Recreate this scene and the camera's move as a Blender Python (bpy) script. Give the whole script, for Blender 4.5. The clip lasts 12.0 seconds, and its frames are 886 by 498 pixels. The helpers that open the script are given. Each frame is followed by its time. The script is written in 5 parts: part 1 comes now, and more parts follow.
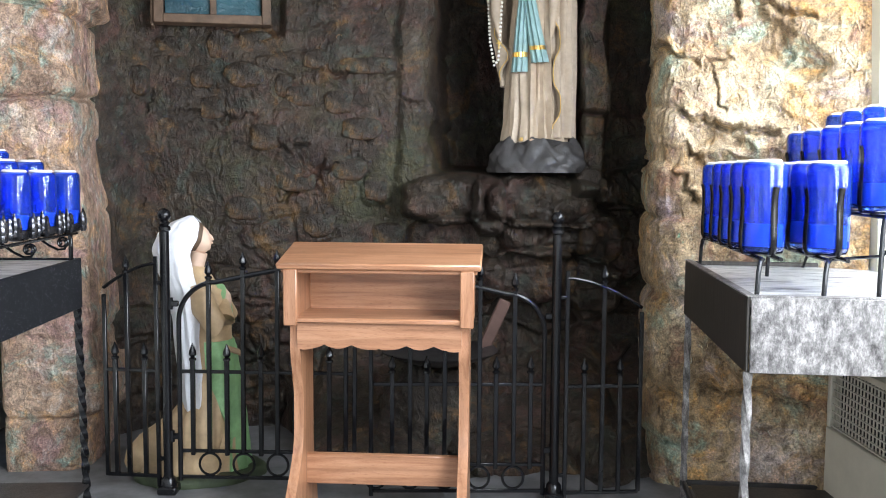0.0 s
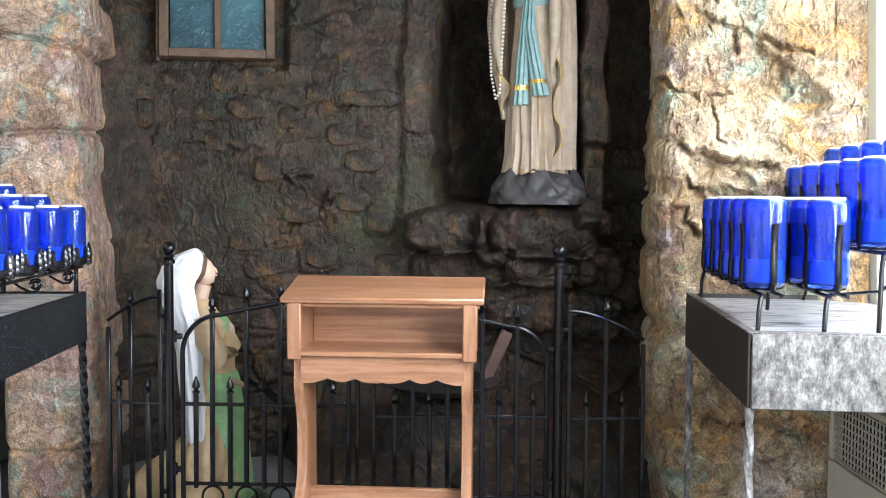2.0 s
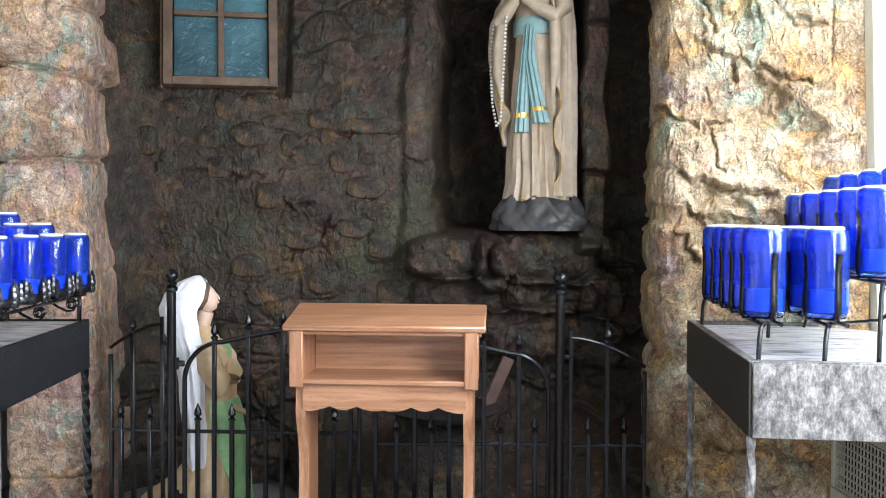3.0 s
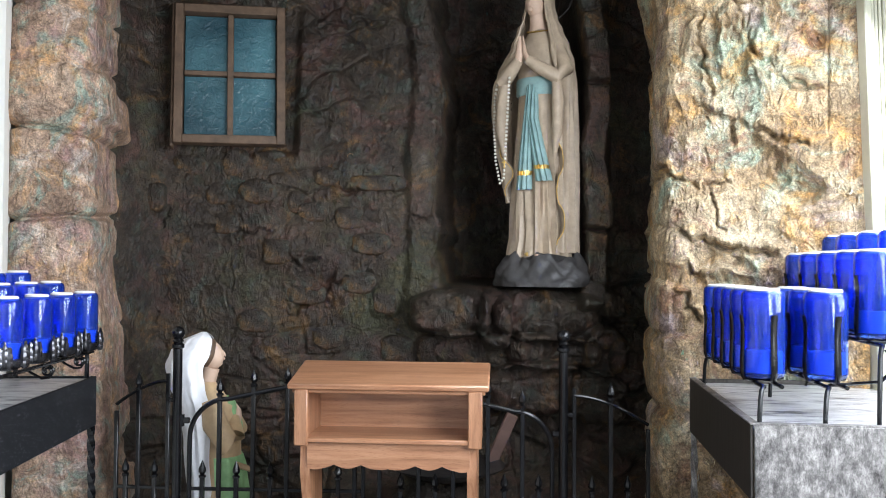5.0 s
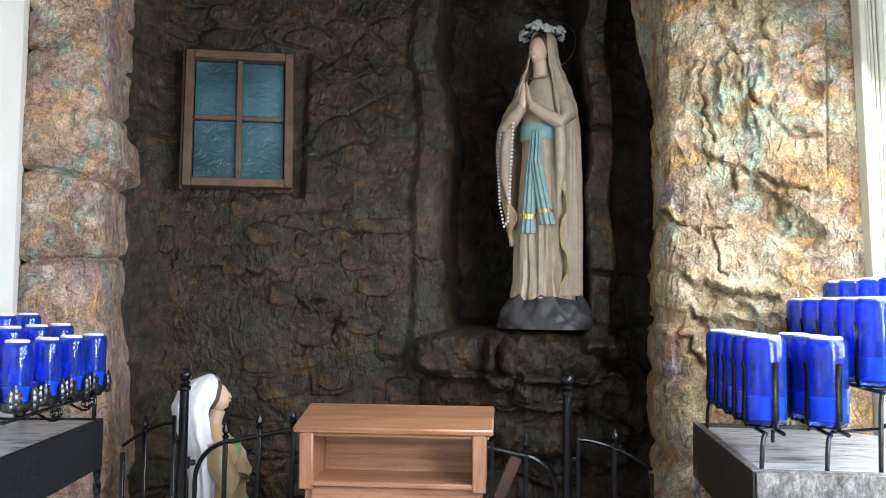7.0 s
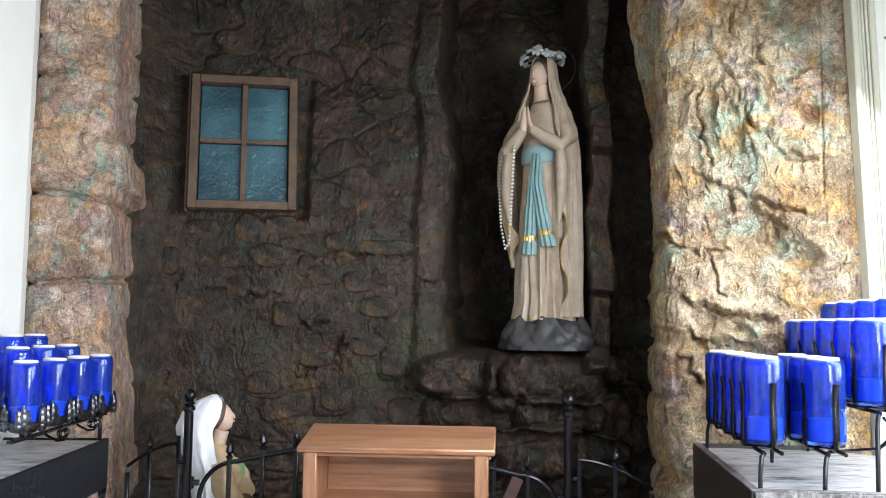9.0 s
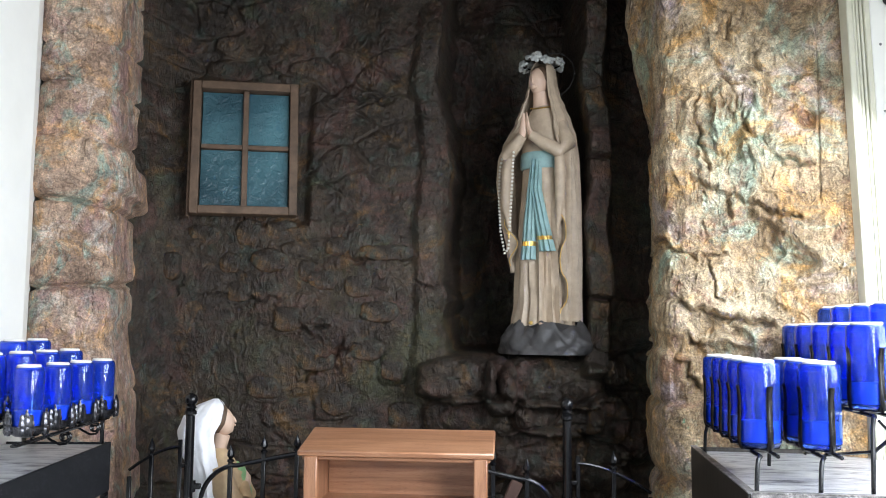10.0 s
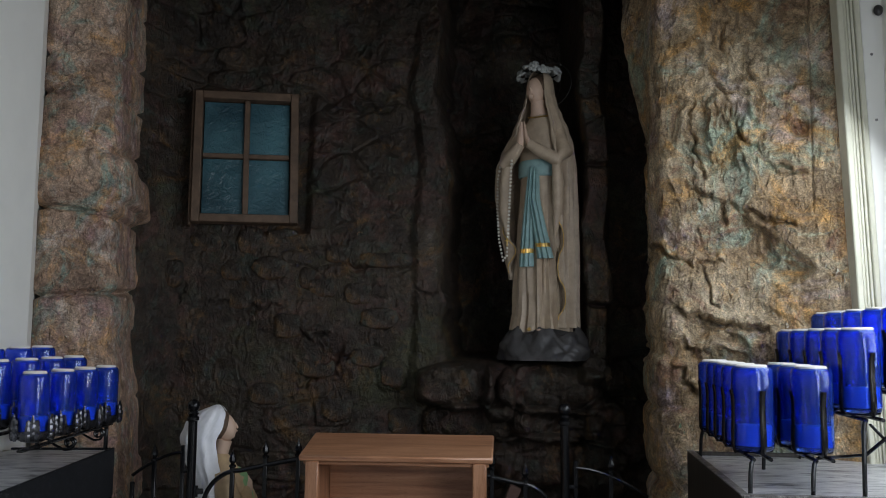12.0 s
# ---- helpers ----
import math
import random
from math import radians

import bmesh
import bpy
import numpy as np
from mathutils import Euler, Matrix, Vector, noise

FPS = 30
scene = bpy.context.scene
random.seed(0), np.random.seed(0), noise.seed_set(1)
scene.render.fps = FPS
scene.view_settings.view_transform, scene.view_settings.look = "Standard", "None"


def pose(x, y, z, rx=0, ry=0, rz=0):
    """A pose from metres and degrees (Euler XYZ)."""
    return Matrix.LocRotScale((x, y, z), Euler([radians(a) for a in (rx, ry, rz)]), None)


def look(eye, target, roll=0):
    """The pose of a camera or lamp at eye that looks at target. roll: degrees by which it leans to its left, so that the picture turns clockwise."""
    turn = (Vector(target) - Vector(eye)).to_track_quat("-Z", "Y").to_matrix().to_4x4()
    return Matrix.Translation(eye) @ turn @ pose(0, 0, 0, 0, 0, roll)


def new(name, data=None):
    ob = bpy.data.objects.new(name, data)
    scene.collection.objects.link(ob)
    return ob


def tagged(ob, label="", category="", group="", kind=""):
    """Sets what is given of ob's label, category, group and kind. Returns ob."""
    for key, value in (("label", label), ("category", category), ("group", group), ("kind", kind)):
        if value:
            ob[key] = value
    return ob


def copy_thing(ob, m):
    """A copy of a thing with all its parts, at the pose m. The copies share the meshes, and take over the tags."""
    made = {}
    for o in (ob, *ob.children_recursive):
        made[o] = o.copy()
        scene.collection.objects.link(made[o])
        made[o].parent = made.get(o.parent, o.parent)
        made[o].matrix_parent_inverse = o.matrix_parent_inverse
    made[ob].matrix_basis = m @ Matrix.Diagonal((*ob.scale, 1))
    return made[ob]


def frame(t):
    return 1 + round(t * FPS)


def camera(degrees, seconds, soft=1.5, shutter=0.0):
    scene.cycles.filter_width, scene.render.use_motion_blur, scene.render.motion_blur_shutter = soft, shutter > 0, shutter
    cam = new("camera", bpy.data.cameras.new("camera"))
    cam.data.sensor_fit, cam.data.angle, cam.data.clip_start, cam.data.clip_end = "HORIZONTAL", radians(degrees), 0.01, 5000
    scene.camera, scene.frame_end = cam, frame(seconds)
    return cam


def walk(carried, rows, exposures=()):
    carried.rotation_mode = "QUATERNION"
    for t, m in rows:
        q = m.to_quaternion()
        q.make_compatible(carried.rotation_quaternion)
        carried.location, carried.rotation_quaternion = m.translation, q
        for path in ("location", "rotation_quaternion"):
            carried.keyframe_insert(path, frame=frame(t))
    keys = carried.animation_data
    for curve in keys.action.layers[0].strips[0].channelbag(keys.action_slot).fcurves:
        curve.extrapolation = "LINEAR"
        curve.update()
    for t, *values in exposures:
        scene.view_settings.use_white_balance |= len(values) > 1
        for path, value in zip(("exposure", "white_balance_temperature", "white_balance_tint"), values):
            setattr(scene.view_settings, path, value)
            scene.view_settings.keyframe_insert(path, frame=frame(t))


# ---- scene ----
cam = camera(53.07, 12.0, 1.0)
# seconds, x, y, z, yaw, pitch, roll
PATH_ROWS = [
    (0.0, -0.0000, -0.0000, 1.1036, 0.000, -4.825, 0.378),
    (0.5, -0.0033, 0.0027, 1.1070, -0.033, -4.623, 0.368),
    (1.0, -0.0044, -0.0033, 1.1142, -0.029, -4.315, 0.389),
    (1.5, -0.0075, -0.0131, 1.1263, -0.023, -3.893, 0.322),
    (2.0, -0.0089, -0.0202, 1.1365, 0.002, -3.301, 0.316),
    (2.5, -0.0086, -0.0253, 1.1448, 0.052, -2.615, 0.286),
    (3.0, -0.0109, -0.0339, 1.1565, 0.074, -1.906, 0.275),
    (5.0, -0.0101, -0.0729, 1.1950, 0.370, 1.121, 0.360),
    (5.5, -0.0125, -0.0835, 1.2025, 0.432, 1.790, 0.405),
    (6.0, -0.0157, -0.0929, 1.2100, 0.469, 2.399, 0.453),
    (6.5, -0.0166, -0.1042, 1.2171, 0.515, 2.926, 0.532),
    (7.0, -0.0143, -0.1127, 1.2198, 0.622, 3.468, 0.581),
    (9.0, -0.0174, -0.1539, 1.2192, 0.710, 4.834, 0.599),
    (9.5, -0.0165, -0.1668, 1.2181, 0.705, 5.020, 0.595),
    (10.0, -0.0131, -0.1779, 1.2176, 0.760, 5.151, 0.554),
    (10.5, -0.0093, -0.1895, 1.2184, 0.827, 5.255, 0.515),
    (11.0, -0.0056, -0.2004, 1.2179, 0.914, 5.375, 0.470),
    (11.5, -0.0080, -0.2112, 1.2169, 0.857, 5.475, 0.457),
    (12.0, -0.0098, -0.2229, 1.2152, 0.743, 5.602, 0.434),
]
EXPOSURES = [(0.0, 0.1), (3.0, -0.05), (5.5, -0.36), (7.0, -0.42), (10.0, -0.36), (11.2, -0.36), (11.5, -0.78), (11.8, -1.4), (12.0, -2.1)]
walk(cam, [(t, pose(x, y, z, 90, 0, yaw) @ pose(0, 0, 0, pitch, 0, 0) @ pose(0, 0, 0, 0, 0, roll)) for t, x, y, z, yaw, pitch, roll in PATH_ROWS], EXPOSURES)

# ---- light ----
world = bpy.data.worlds.new("world")
scene.world = world
world.use_nodes = True
wn = world.node_tree
sky = wn.nodes.new("ShaderNodeTexSky")
sky.sky_type, sky.sun_disc = "NISHITA", False
sky.sun_elevation, sky.sun_rotation = radians(40), radians(110)
wn.links.new(sky.outputs[0], wn.nodes["Background"].inputs[0])
wn.nodes["Background"].inputs[1].default_value = 0.12


def area_lamp(name, eye, target, sx, sy, watts, colour):
    data = bpy.data.lights.new(name, "AREA")
    data.shape, data.size, data.size_y, data.energy, data.color = "RECTANGLE", sx, sy, watts, colour
    ob = new(name, data)
    ob.matrix_world = look(eye, target)
    return ob


# daylight in the right window; near, left and rear lamps are unseen added fill
DAY = (0.90, 0.98, 1.09)
area_lamp("window_daylight_right", (1.50, 2.02, 1.65), (-1.5, 2.55, -0.8), 1.2, 1.4, 84, DAY)
# second right-hand opening, added to brighten the left wall and pillar
area_lamp("added_fill_near", (1.50, 0.42, 1.50), (-1.4, 2.6, -1.3), 1.2, 1.7, 150, DAY)
# left opening is added, a weak fill for the right-hand cleft
area_lamp("added_fill_left", (-1.63, 0.95, 1.60), (1.0, 3.4, 0.2), 1.9, 1.4, 10, DAY)
# unseen opening behind the camera, added to fill the front faces
area_lamp("added_fill_rear", (-0.1, -2.58, 1.25), (-0.1, 3.0, -1.8), 2.2, 2.1, 30, DAY)


# ---- materials ----
def mat(name, rough=0.5, metal=0.0, base=(0.5, 0.5, 0.5)):
    m = bpy.data.materials.new(name)
    m.use_nodes = True
    b = m.node_tree.nodes["Principled BSDF"]
    b.inputs["Roughness"].default_value, b.inputs["Metallic"].default_value = rough, metal
    b.inputs["Base Color"].default_value = (*base, 1)
    return m, m.node_tree, b


def node(tree, kind, **inputs):
    n = tree.nodes.new(kind)
    for k, v in inputs.items():
        n.inputs[k.replace("_", " ")].default_value = v
    return n


def coords(tree, scale=(1, 1, 1)):
    g = tree.nodes.new("ShaderNodeTexCoord")
    mp = tree.nodes.new("ShaderNodeMapping")
    mp.inputs["Scale"].default_value = scale
    tree.links.new(g.outputs["Object"], mp.inputs[0])
    return mp.outputs[0]


def noise_tex(tree, vec, scale, detail=4, rough=0.6, warp=0.0):
    n = node(tree, "ShaderNodeTexNoise", Scale=scale, Detail=detail, Roughness=rough, Distortion=warp)
    tree.links.new(vec, n.inputs["Vector"])
    return n.outputs["Fac"]


def ramp(tree, fac, stops):
    r = tree.nodes.new("ShaderNodeValToRGB")
    e = r.color_ramp.elements
    while len(e) < len(stops):
        e.new(0.5)
    for el, (p, c) in zip(e, stops):
        el.position = p
        el.color = (*c, 1) if len(c) == 3 else c
    tree.links.new(fac, r.inputs[0])
    return r.outputs[0]


def mix(tree, fac, a, b, mode="MIX"):
    m = tree.nodes.new("ShaderNodeMix")
    m.data_type, m.blend_type = "RGBA", mode
    for sock, v in ((m.inputs[0], fac), (m.inputs[6], a), (m.inputs[7], b)):
        if isinstance(v, (int, float)):
            sock.default_value = v
        elif isinstance(v, tuple):
            sock.default_value = (*v, 1)
        else:
            tree.links.new(v, sock)
    return m.outputs[2]


def bump(tree, bsdf, height, strength, distance):
    b = node(tree, "ShaderNodeBump", Strength=strength, Distance=distance)
    tree.links.new(height, b.inputs["Height"])
    prev = bsdf.inputs["Normal"]
    if prev.is_linked:
        tree.links.new(prev.links[0].from_socket, b.inputs["Normal"])
    tree.links.new(b.outputs[0], bsdf.inputs["Normal"])


W, K = (1, 1, 1), (0, 0, 0)


def ridged(tree, vec, scale, detail=5, warp=0.8):
    n = node(tree, "ShaderNodeTexNoise", Scale=scale, Detail=detail, Roughness=0.6, Distortion=warp)
    n.noise_type = "RIDGED_MULTIFRACTAL"
    n.normalize = True
    tree.links.new(vec, n.inputs["Vector"])
    return n.outputs["Fac"]


def shifted(tree, vec, place):
    mp = tree.nodes.new("ShaderNodeMapping")
    mp.inputs["Location"].default_value = place
    tree.links.new(vec, mp.inputs[0])
    return mp.outputs[0]


def scaled(tree, fac, amount):
    sc = node(tree, "ShaderNodeMath")
    sc.operation = "MULTIPLY"
    sc.inputs[1].default_value = amount
    tree.links.new(fac, sc.inputs[0])
    return sc.outputs[0]


def rock_material(name, dark, mid, light, accents, strokes, rough, dry, speck, size=1.0, relief=1.0, grime=0.75):
    """Painted moulded rock: mottled ground, dabs of accent paint, fine brushed strokes over a trowelled skin."""
    m, t, b = mat(name, rough)
    v = coords(t)
    col = ramp(t, noise_tex(t, v, 3.4, 6, 0.65, 0.6), [(0.30, dark), (0.50, mid), (0.70, light)])
    for i, (c, s, lo, hi, amount) in enumerate(accents):
        f = ramp(t, noise_tex(t, shifted(t, v, (3.7 * i + 1, 5.1 * i, 2.3 * i)), s, 7, 0.72, 1.0), [(lo, K), (hi, W)])
        col = mix(t, scaled(t, f, amount), col, c)
    sv = coords(t, (1, 1, 0.55))
    wash = noise_tex(t, v, 26 * size, 6, 0.7, 1.4)
    col = mix(t, grime, col, ramp(t, wash, [(0.36, (0.38, 0.34, 0.31)), (0.5, (0.95, 0.94, 0.92)), (0.64, (1.5, 1.44, 1.34))]), "MULTIPLY")
    # thin strokes of several paints, then pale ones left by a dry brush
    for i, c in enumerate(strokes):
        line = ridged(t, shifted(t, sv, (2.1 * i + 4, 1.3 * i, 3.3 * i)), (38 + 9 * i) * size, 2, 2.2)
        where = ramp(t, noise_tex(t, shifted(t, v, (6.1 * i, 2.7, 1.9 * i)), 7, 3, 0.6), [(0.42, K), (0.60, W)])
        col = mix(t, mix(t, 1.0, ramp(t, line, [(0.50, K), (0.70, (0.9, 0.9, 0.9))]), where, "MULTIPLY"), col, c)
    st = ridged(t, sv, 52 * size, 3, 2.0)
    col = mix(t, ramp(t, st, [(0.52, K), (0.80, (dry, dry, dry))]), col, tuple(min(0.85, c * 1.75 + 0.02) for c in light))
    fine = noise_tex(t, v, 150, 3, 0.65)
    col = mix(t, speck, col, ramp(t, fine, [(0.34, (0.45, 0.45, 0.45)), (0.66, (1.55, 1.55, 1.55))]), "MULTIPLY")
    t.links.new(col, b.inputs["Base Color"])
    bump(t, b, wash, 0.9, 0.016 * relief)
    bump(t, b, ridged(t, sv, 21 * size, 5, 1.4), 0.9, 0.013 * relief)
    bump(t, b, st, 0.9, 0.007 * relief)
    return m


TEAL, OCHRE, MAUVE = (0.18, 0.38, 0.34), (0.62, 0.36, 0.16), (0.38, 0.22, 0.22)
# brown rock paint taken deeper, so the grotto's dimness sits in the colour
rock_back_dimmed = rock_material("grotto_rock_dimmed", (0.012, 0.0080, 0.0052), (0.031, 0.0208, 0.0132), (0.068, 0.048, 0.031),
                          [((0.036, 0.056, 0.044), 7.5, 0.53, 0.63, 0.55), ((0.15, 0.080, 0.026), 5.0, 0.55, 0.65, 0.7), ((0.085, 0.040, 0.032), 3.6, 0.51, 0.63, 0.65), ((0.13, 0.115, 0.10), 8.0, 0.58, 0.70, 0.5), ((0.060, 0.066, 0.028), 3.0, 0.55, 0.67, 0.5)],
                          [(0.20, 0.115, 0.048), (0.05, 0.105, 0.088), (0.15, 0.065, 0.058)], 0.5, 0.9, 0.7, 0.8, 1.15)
rock_left = rock_material("left_rock", (0.21, 0.135, 0.095), (0.42, 0.285, 0.205), (0.66, 0.51, 0.39),
                          [(TEAL, 6.0, 0.52, 0.62, 0.55), (OCHRE, 5.0, 0.53, 0.64, 0.75), (MAUVE, 4.0, 0.50, 0.62, 0.65), ((0.74, 0.70, 0.66), 7.0, 0.55, 0.66, 0.5)],
                          [(0.78, 0.50, 0.22), (0.18, 0.40, 0.34), (0.40, 0.18, 0.16)], 0.5, 0.7, 0.6, 0.75, 1.3)
rock_right = rock_material("right_rock", (0.20, 0.125, 0.068), (0.41, 0.295, 0.172), (0.68, 0.57, 0.40),
                           [((0.34, 0.52, 0.42), 3.4, 0.51, 0.62, 0.6), ((0.62, 0.34, 0.10), 4.2, 0.52, 0.63, 0.7), ((0.24, 0.115, 0.075), 4.4, 0.54, 0.64, 0.75), ((0.62, 0.54, 0.60), 2.6, 0.54, 0.66, 0.5)],
                           [(0.78, 0.50, 0.16), (0.20, 0.38, 0.22), (0.20, 0.095, 0.055), (0.80, 0.70, 0.44)], 0.42, 0.9, 0.7, 0.68, 1.5, 0.8)


def plain(name, base, rough, metal=0.0, spots=30, vary=0.25, relief=0.15, depth=0.002, coat=0.0):
    m, t, b = mat(name, rough, metal, base)
    v = coords(t)
    f = noise_tex(t, v, spots, 5, 0.65)
    lo, hi = tuple(c * (1 - vary) for c in base), tuple(min(1, c * (1 + vary)) for c in base)
    t.links.new(ramp(t, f, [(0.3, lo), (0.7, hi)]), b.inputs["Base Color"])
    r = node(t, "ShaderNodeMapRange", To_Min=max(0.02, rough - 0.08), To_Max=min(1, rough + 0.12))
    t.links.new(noise_tex(t, v, spots * 0.35, 4), r.inputs[0])
    t.links.new(r.outputs[0], b.inputs["Roughness"])
    b.inputs["Coat Weight"].default_value = coat
    if relief:
        bump(t, b, noise_tex(t, v, spots * 3, 4), relief, depth)
    return m


def wood_material(name, along):
    m, t, b = mat(name, 0.38)
    sc = {"x": (0.9, 14, 14), "z": (14, 14, 0.9)}[along]
    v = coords(t, sc)
    g = noise_tex(t, v, 3.0, 6, 0.62, 0.9)
    col = ramp(t, g, [(0.30, (0.26, 0.110, 0.052)), (0.48, (0.40, 0.190, 0.098)), (0.62, (0.47, 0.24, 0.132)), (0.8, (0.36, 0.160, 0.080))])
    w = node(t, "ShaderNodeTexWave", Scale=1.3, Distortion=9.0, Detail=3.0, Detail_Scale=1.2)
    w.bands_direction = "Z" if along == "x" else "X"
    t.links.new(coords(t, (0.5, 4, 6) if along == "x" else (6, 4, 0.5)), w.inputs["Vector"])
    col = mix(t, 0.45, col, ramp(t, w.outputs["Fac"], [(0.0, (0.60, 0.53, 0.48)), (0.22, (0.9, 0.88, 0.86)), (1.0, (1.06, 1.06, 1.05))]), "MULTIPLY")
    pores = noise_tex(t, coords(t, tuple(c * 6 for c in sc)), 9, 2, 0.5)
    col = mix(t, 0.6, col, ramp(t, pores, [(0.33, (0.55, 0.48, 0.42)), (0.42, (1, 1, 1))]), "MULTIPLY")
    t.links.new(col, b.inputs["Base Color"])
    b.inputs["Coat Weight"].default_value, b.inputs["Coat Roughness"].default_value = 0.35, 0.22
    bump(t, b, pores, 0.2, 0.0008)
    return m


oak_x, oak_z = wood_material("oak_along", "x"), wood_material("oak_upright", "z")
iron = plain("black_iron", (0.004, 0.004, 0.005), 0.22, 0.0, 60, 0.4, 0.2, 0.001, 0.1)
iron.node_tree.nodes["Principled BSDF"].inputs["Specular IOR Level"].default_value = 0.35
iron_worn = plain("worn_black_iron", (0.02, 0.018, 0.018), 0.42, 0.0, 40, 0.6, 0.5, 0.002, 0.2)
# tan of the unseen rear walls, chosen to lower bounced light
rear_paint = plain("bounce_cut_tan_paint", (0.34, 0.31, 0.27), 0.6, 0, 5, 0.05, 0.1, 0.001)
floor_stone = plain("grey_floor_stone", (0.17, 0.17, 0.175), 0.5, 0, 9, 0.35, 0.3, 0.003)
wall_paint = plain("white_wall_paint", (0.88, 0.87, 0.81), 0.6, 0, 5, 0.03, 0.15, 0.001)
# unseen ceiling, its tone lowered to weaken the bounce into the grotto
ceiling_paint = plain("bounce_cut_ceiling_paint", (0.40, 0.38, 0.35), 0.7, 0, 5, 0.04, 0.1, 0.001)
trim_paint = plain("cream_trim_paint", (0.66, 0.64, 0.50), 0.4, 0, 20, 0.06, 0.1, 0.001)
cover_paint = plain("cream_metal_paint", (0.50, 0.46, 0.37), 0.42, 0, 12, 0.08, 0.1, 0.001)
# near-black colour for the shade inside the grille slots
slot_shade_paint = plain("slot_shade", (0.015, 0.013, 0.012), 0.8, 0, 20, 0.3, 0)
screw_metal = plain("screw_metal", (0.25, 0.24, 0.23), 0.35, 1.0, 60, 0.3, 0)
plaster_white = plain("white_plaster_paint", (0.78, 0.78, 0.80), 0.5, 0, 25, 0.08, 0.15, 0.002)
plaster_cream = plain("cream_plaster_paint", (0.43, 0.335, 0.24), 0.5, 0, 18, 0.18, 0.2, 0.002)
plaster_blue = plain("pale_blue_plaster_paint", (0.23, 0.36, 0.35), 0.5, 0, 25, 0.15, 0.2, 0.002)
plaster_skin = plain("skin_plaster_paint", (0.60, 0.42, 0.31), 0.5, 0, 25, 0.08, 0.1, 0.001)
plaster_tan = plain("tan_plaster_paint", (0.50, 0.35, 0.20), 0.5, 0, 20, 0.2, 0.2, 0.002)
plaster_green = plain("green_plaster_paint", (0.25, 0.44, 0.20), 0.5, 0, 18, 0.25, 0.2, 0.002)
plaster_grey = plain("grey_plaster_rock", (0.060, 0.056, 0.055), 0.45, 0, 10, 0.5, 0.5, 0.006)
plaster_hair = plain("brown_plaster_paint", (0.10, 0.06, 0.035), 0.55, 0, 40, 0.3, 0.3, 0.002)
gilt = plain("gilt_paint", (0.75, 0.50, 0.16), 0.3, 0.9, 40, 0.2, 0)
petal_white = plain("white_petals", (0.36, 0.37, 0.35), 0.6, 0, 60, 0.15, 0)
bead_pale = plain("pale_beads", (0.62, 0.58, 0.50), 0.3, 0, 60, 0.2, 0)
leaf_metal = plain("tarnished_leaf_metal", (0.10, 0.10, 0.11), 0.25, 0.9, 40, 0.7, 0.4, 0.002)
frame_wood = plain("brown_window_wood", (0.115, 0.072, 0.045), 0.55, 0, 22, 0.4, 0.4, 0.003)
# white of the ring that paints the lit glass lip
wax = plain("lip_highlight_white", (0.80, 0.78, 0.72), 0.5, 0, 20, 0.05, 0)


def speckled_material():
    m, t, b = mat("black_speckled_enamel", 0.5)
    b.inputs["Specular IOR Level"].default_value = 0.25
    v = coords(t)
    vo = node(t, "ShaderNodeTexVoronoi", Scale=118.0)
    t.links.new(v, vo.inputs["Vector"])
    t.links.new(ramp(t, vo.outputs["Distance"], [(0.0, (0.8, 0.8, 0.82)), (0.13, (0.28, 0.28, 0.30)), (0.20, (0.006, 0.007, 0.009))]), b.inputs["Base Color"])
    bump(t, b, noise_tex(t, v, 150, 3), 0.3, 0.001)
    return m


def worn_metal_material():
    """Black enamel rubbed to bare pale metal in cloudy patches."""
    m, t, b = mat("scuffed_metal", 0.4)
    v = coords(t)
    f = noise_tex(t, coords(t, (1.7, 1.7, 0.9)), 22, 10, 0.86, 0.1)
    t.links.new(ramp(t, f, [(0.38, (0.025, 0.022, 0.02)), (0.50, (0.15, 0.14, 0.135)), (0.64, (0.44, 0.415, 0.39))]), b.inputs["Base Color"])
    bump(t, b, noise_tex(t, v, 90, 4), 0.3, 0.001)
    return m


# brushed brown metal, its tone lowered for the sides turned from the window
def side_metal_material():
    m, t, b = mat("brushed_metal_shaded", 0.45)
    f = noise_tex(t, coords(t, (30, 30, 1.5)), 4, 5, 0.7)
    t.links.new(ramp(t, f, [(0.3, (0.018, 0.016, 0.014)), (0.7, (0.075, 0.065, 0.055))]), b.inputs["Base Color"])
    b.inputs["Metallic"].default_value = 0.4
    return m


# striped reflections of the metal are put into the colour as streaks
def tray_top_material():
    m, t, b = mat("galvanised_tray_reflections", 0.38, 0.35)
    f = noise_tex(t, coords(t, (3, 14, 3)), 3, 6, 0.7, 0.5)
    t.links.new(ramp(t, f, [(0.36, (0.10, 0.10, 0.11)), (0.46, (0.50, 0.50, 0.51)), (0.6, (0.72, 0.72, 0.71))]), b.inputs["Base Color"])
    bump(t, b, noise_tex(t, coords(t), 40, 4), 0.25, 0.002)
    return m


def glass_material(name, tint, clear):
    m, t, b = mat(name, 0.06)
    b.inputs["Base Color"].default_value = (*tint, 1)
    b.inputs["Transmission Weight"].default_value = clear
    b.inputs["IOR"].default_value = 1.45
    v = coords(t, (1, 1, 0.3))
    r = node(t, "ShaderNodeMapRange", To_Min=0.03, To_Max=0.16)
    t.links.new(noise_tex(t, v, 14, 3), r.inputs[0])
    t.links.new(r.outputs[0], b.inputs["Roughness"])
    bump(t, b, noise_tex(t, v, 10, 2), 0.12, 0.002)
    return m


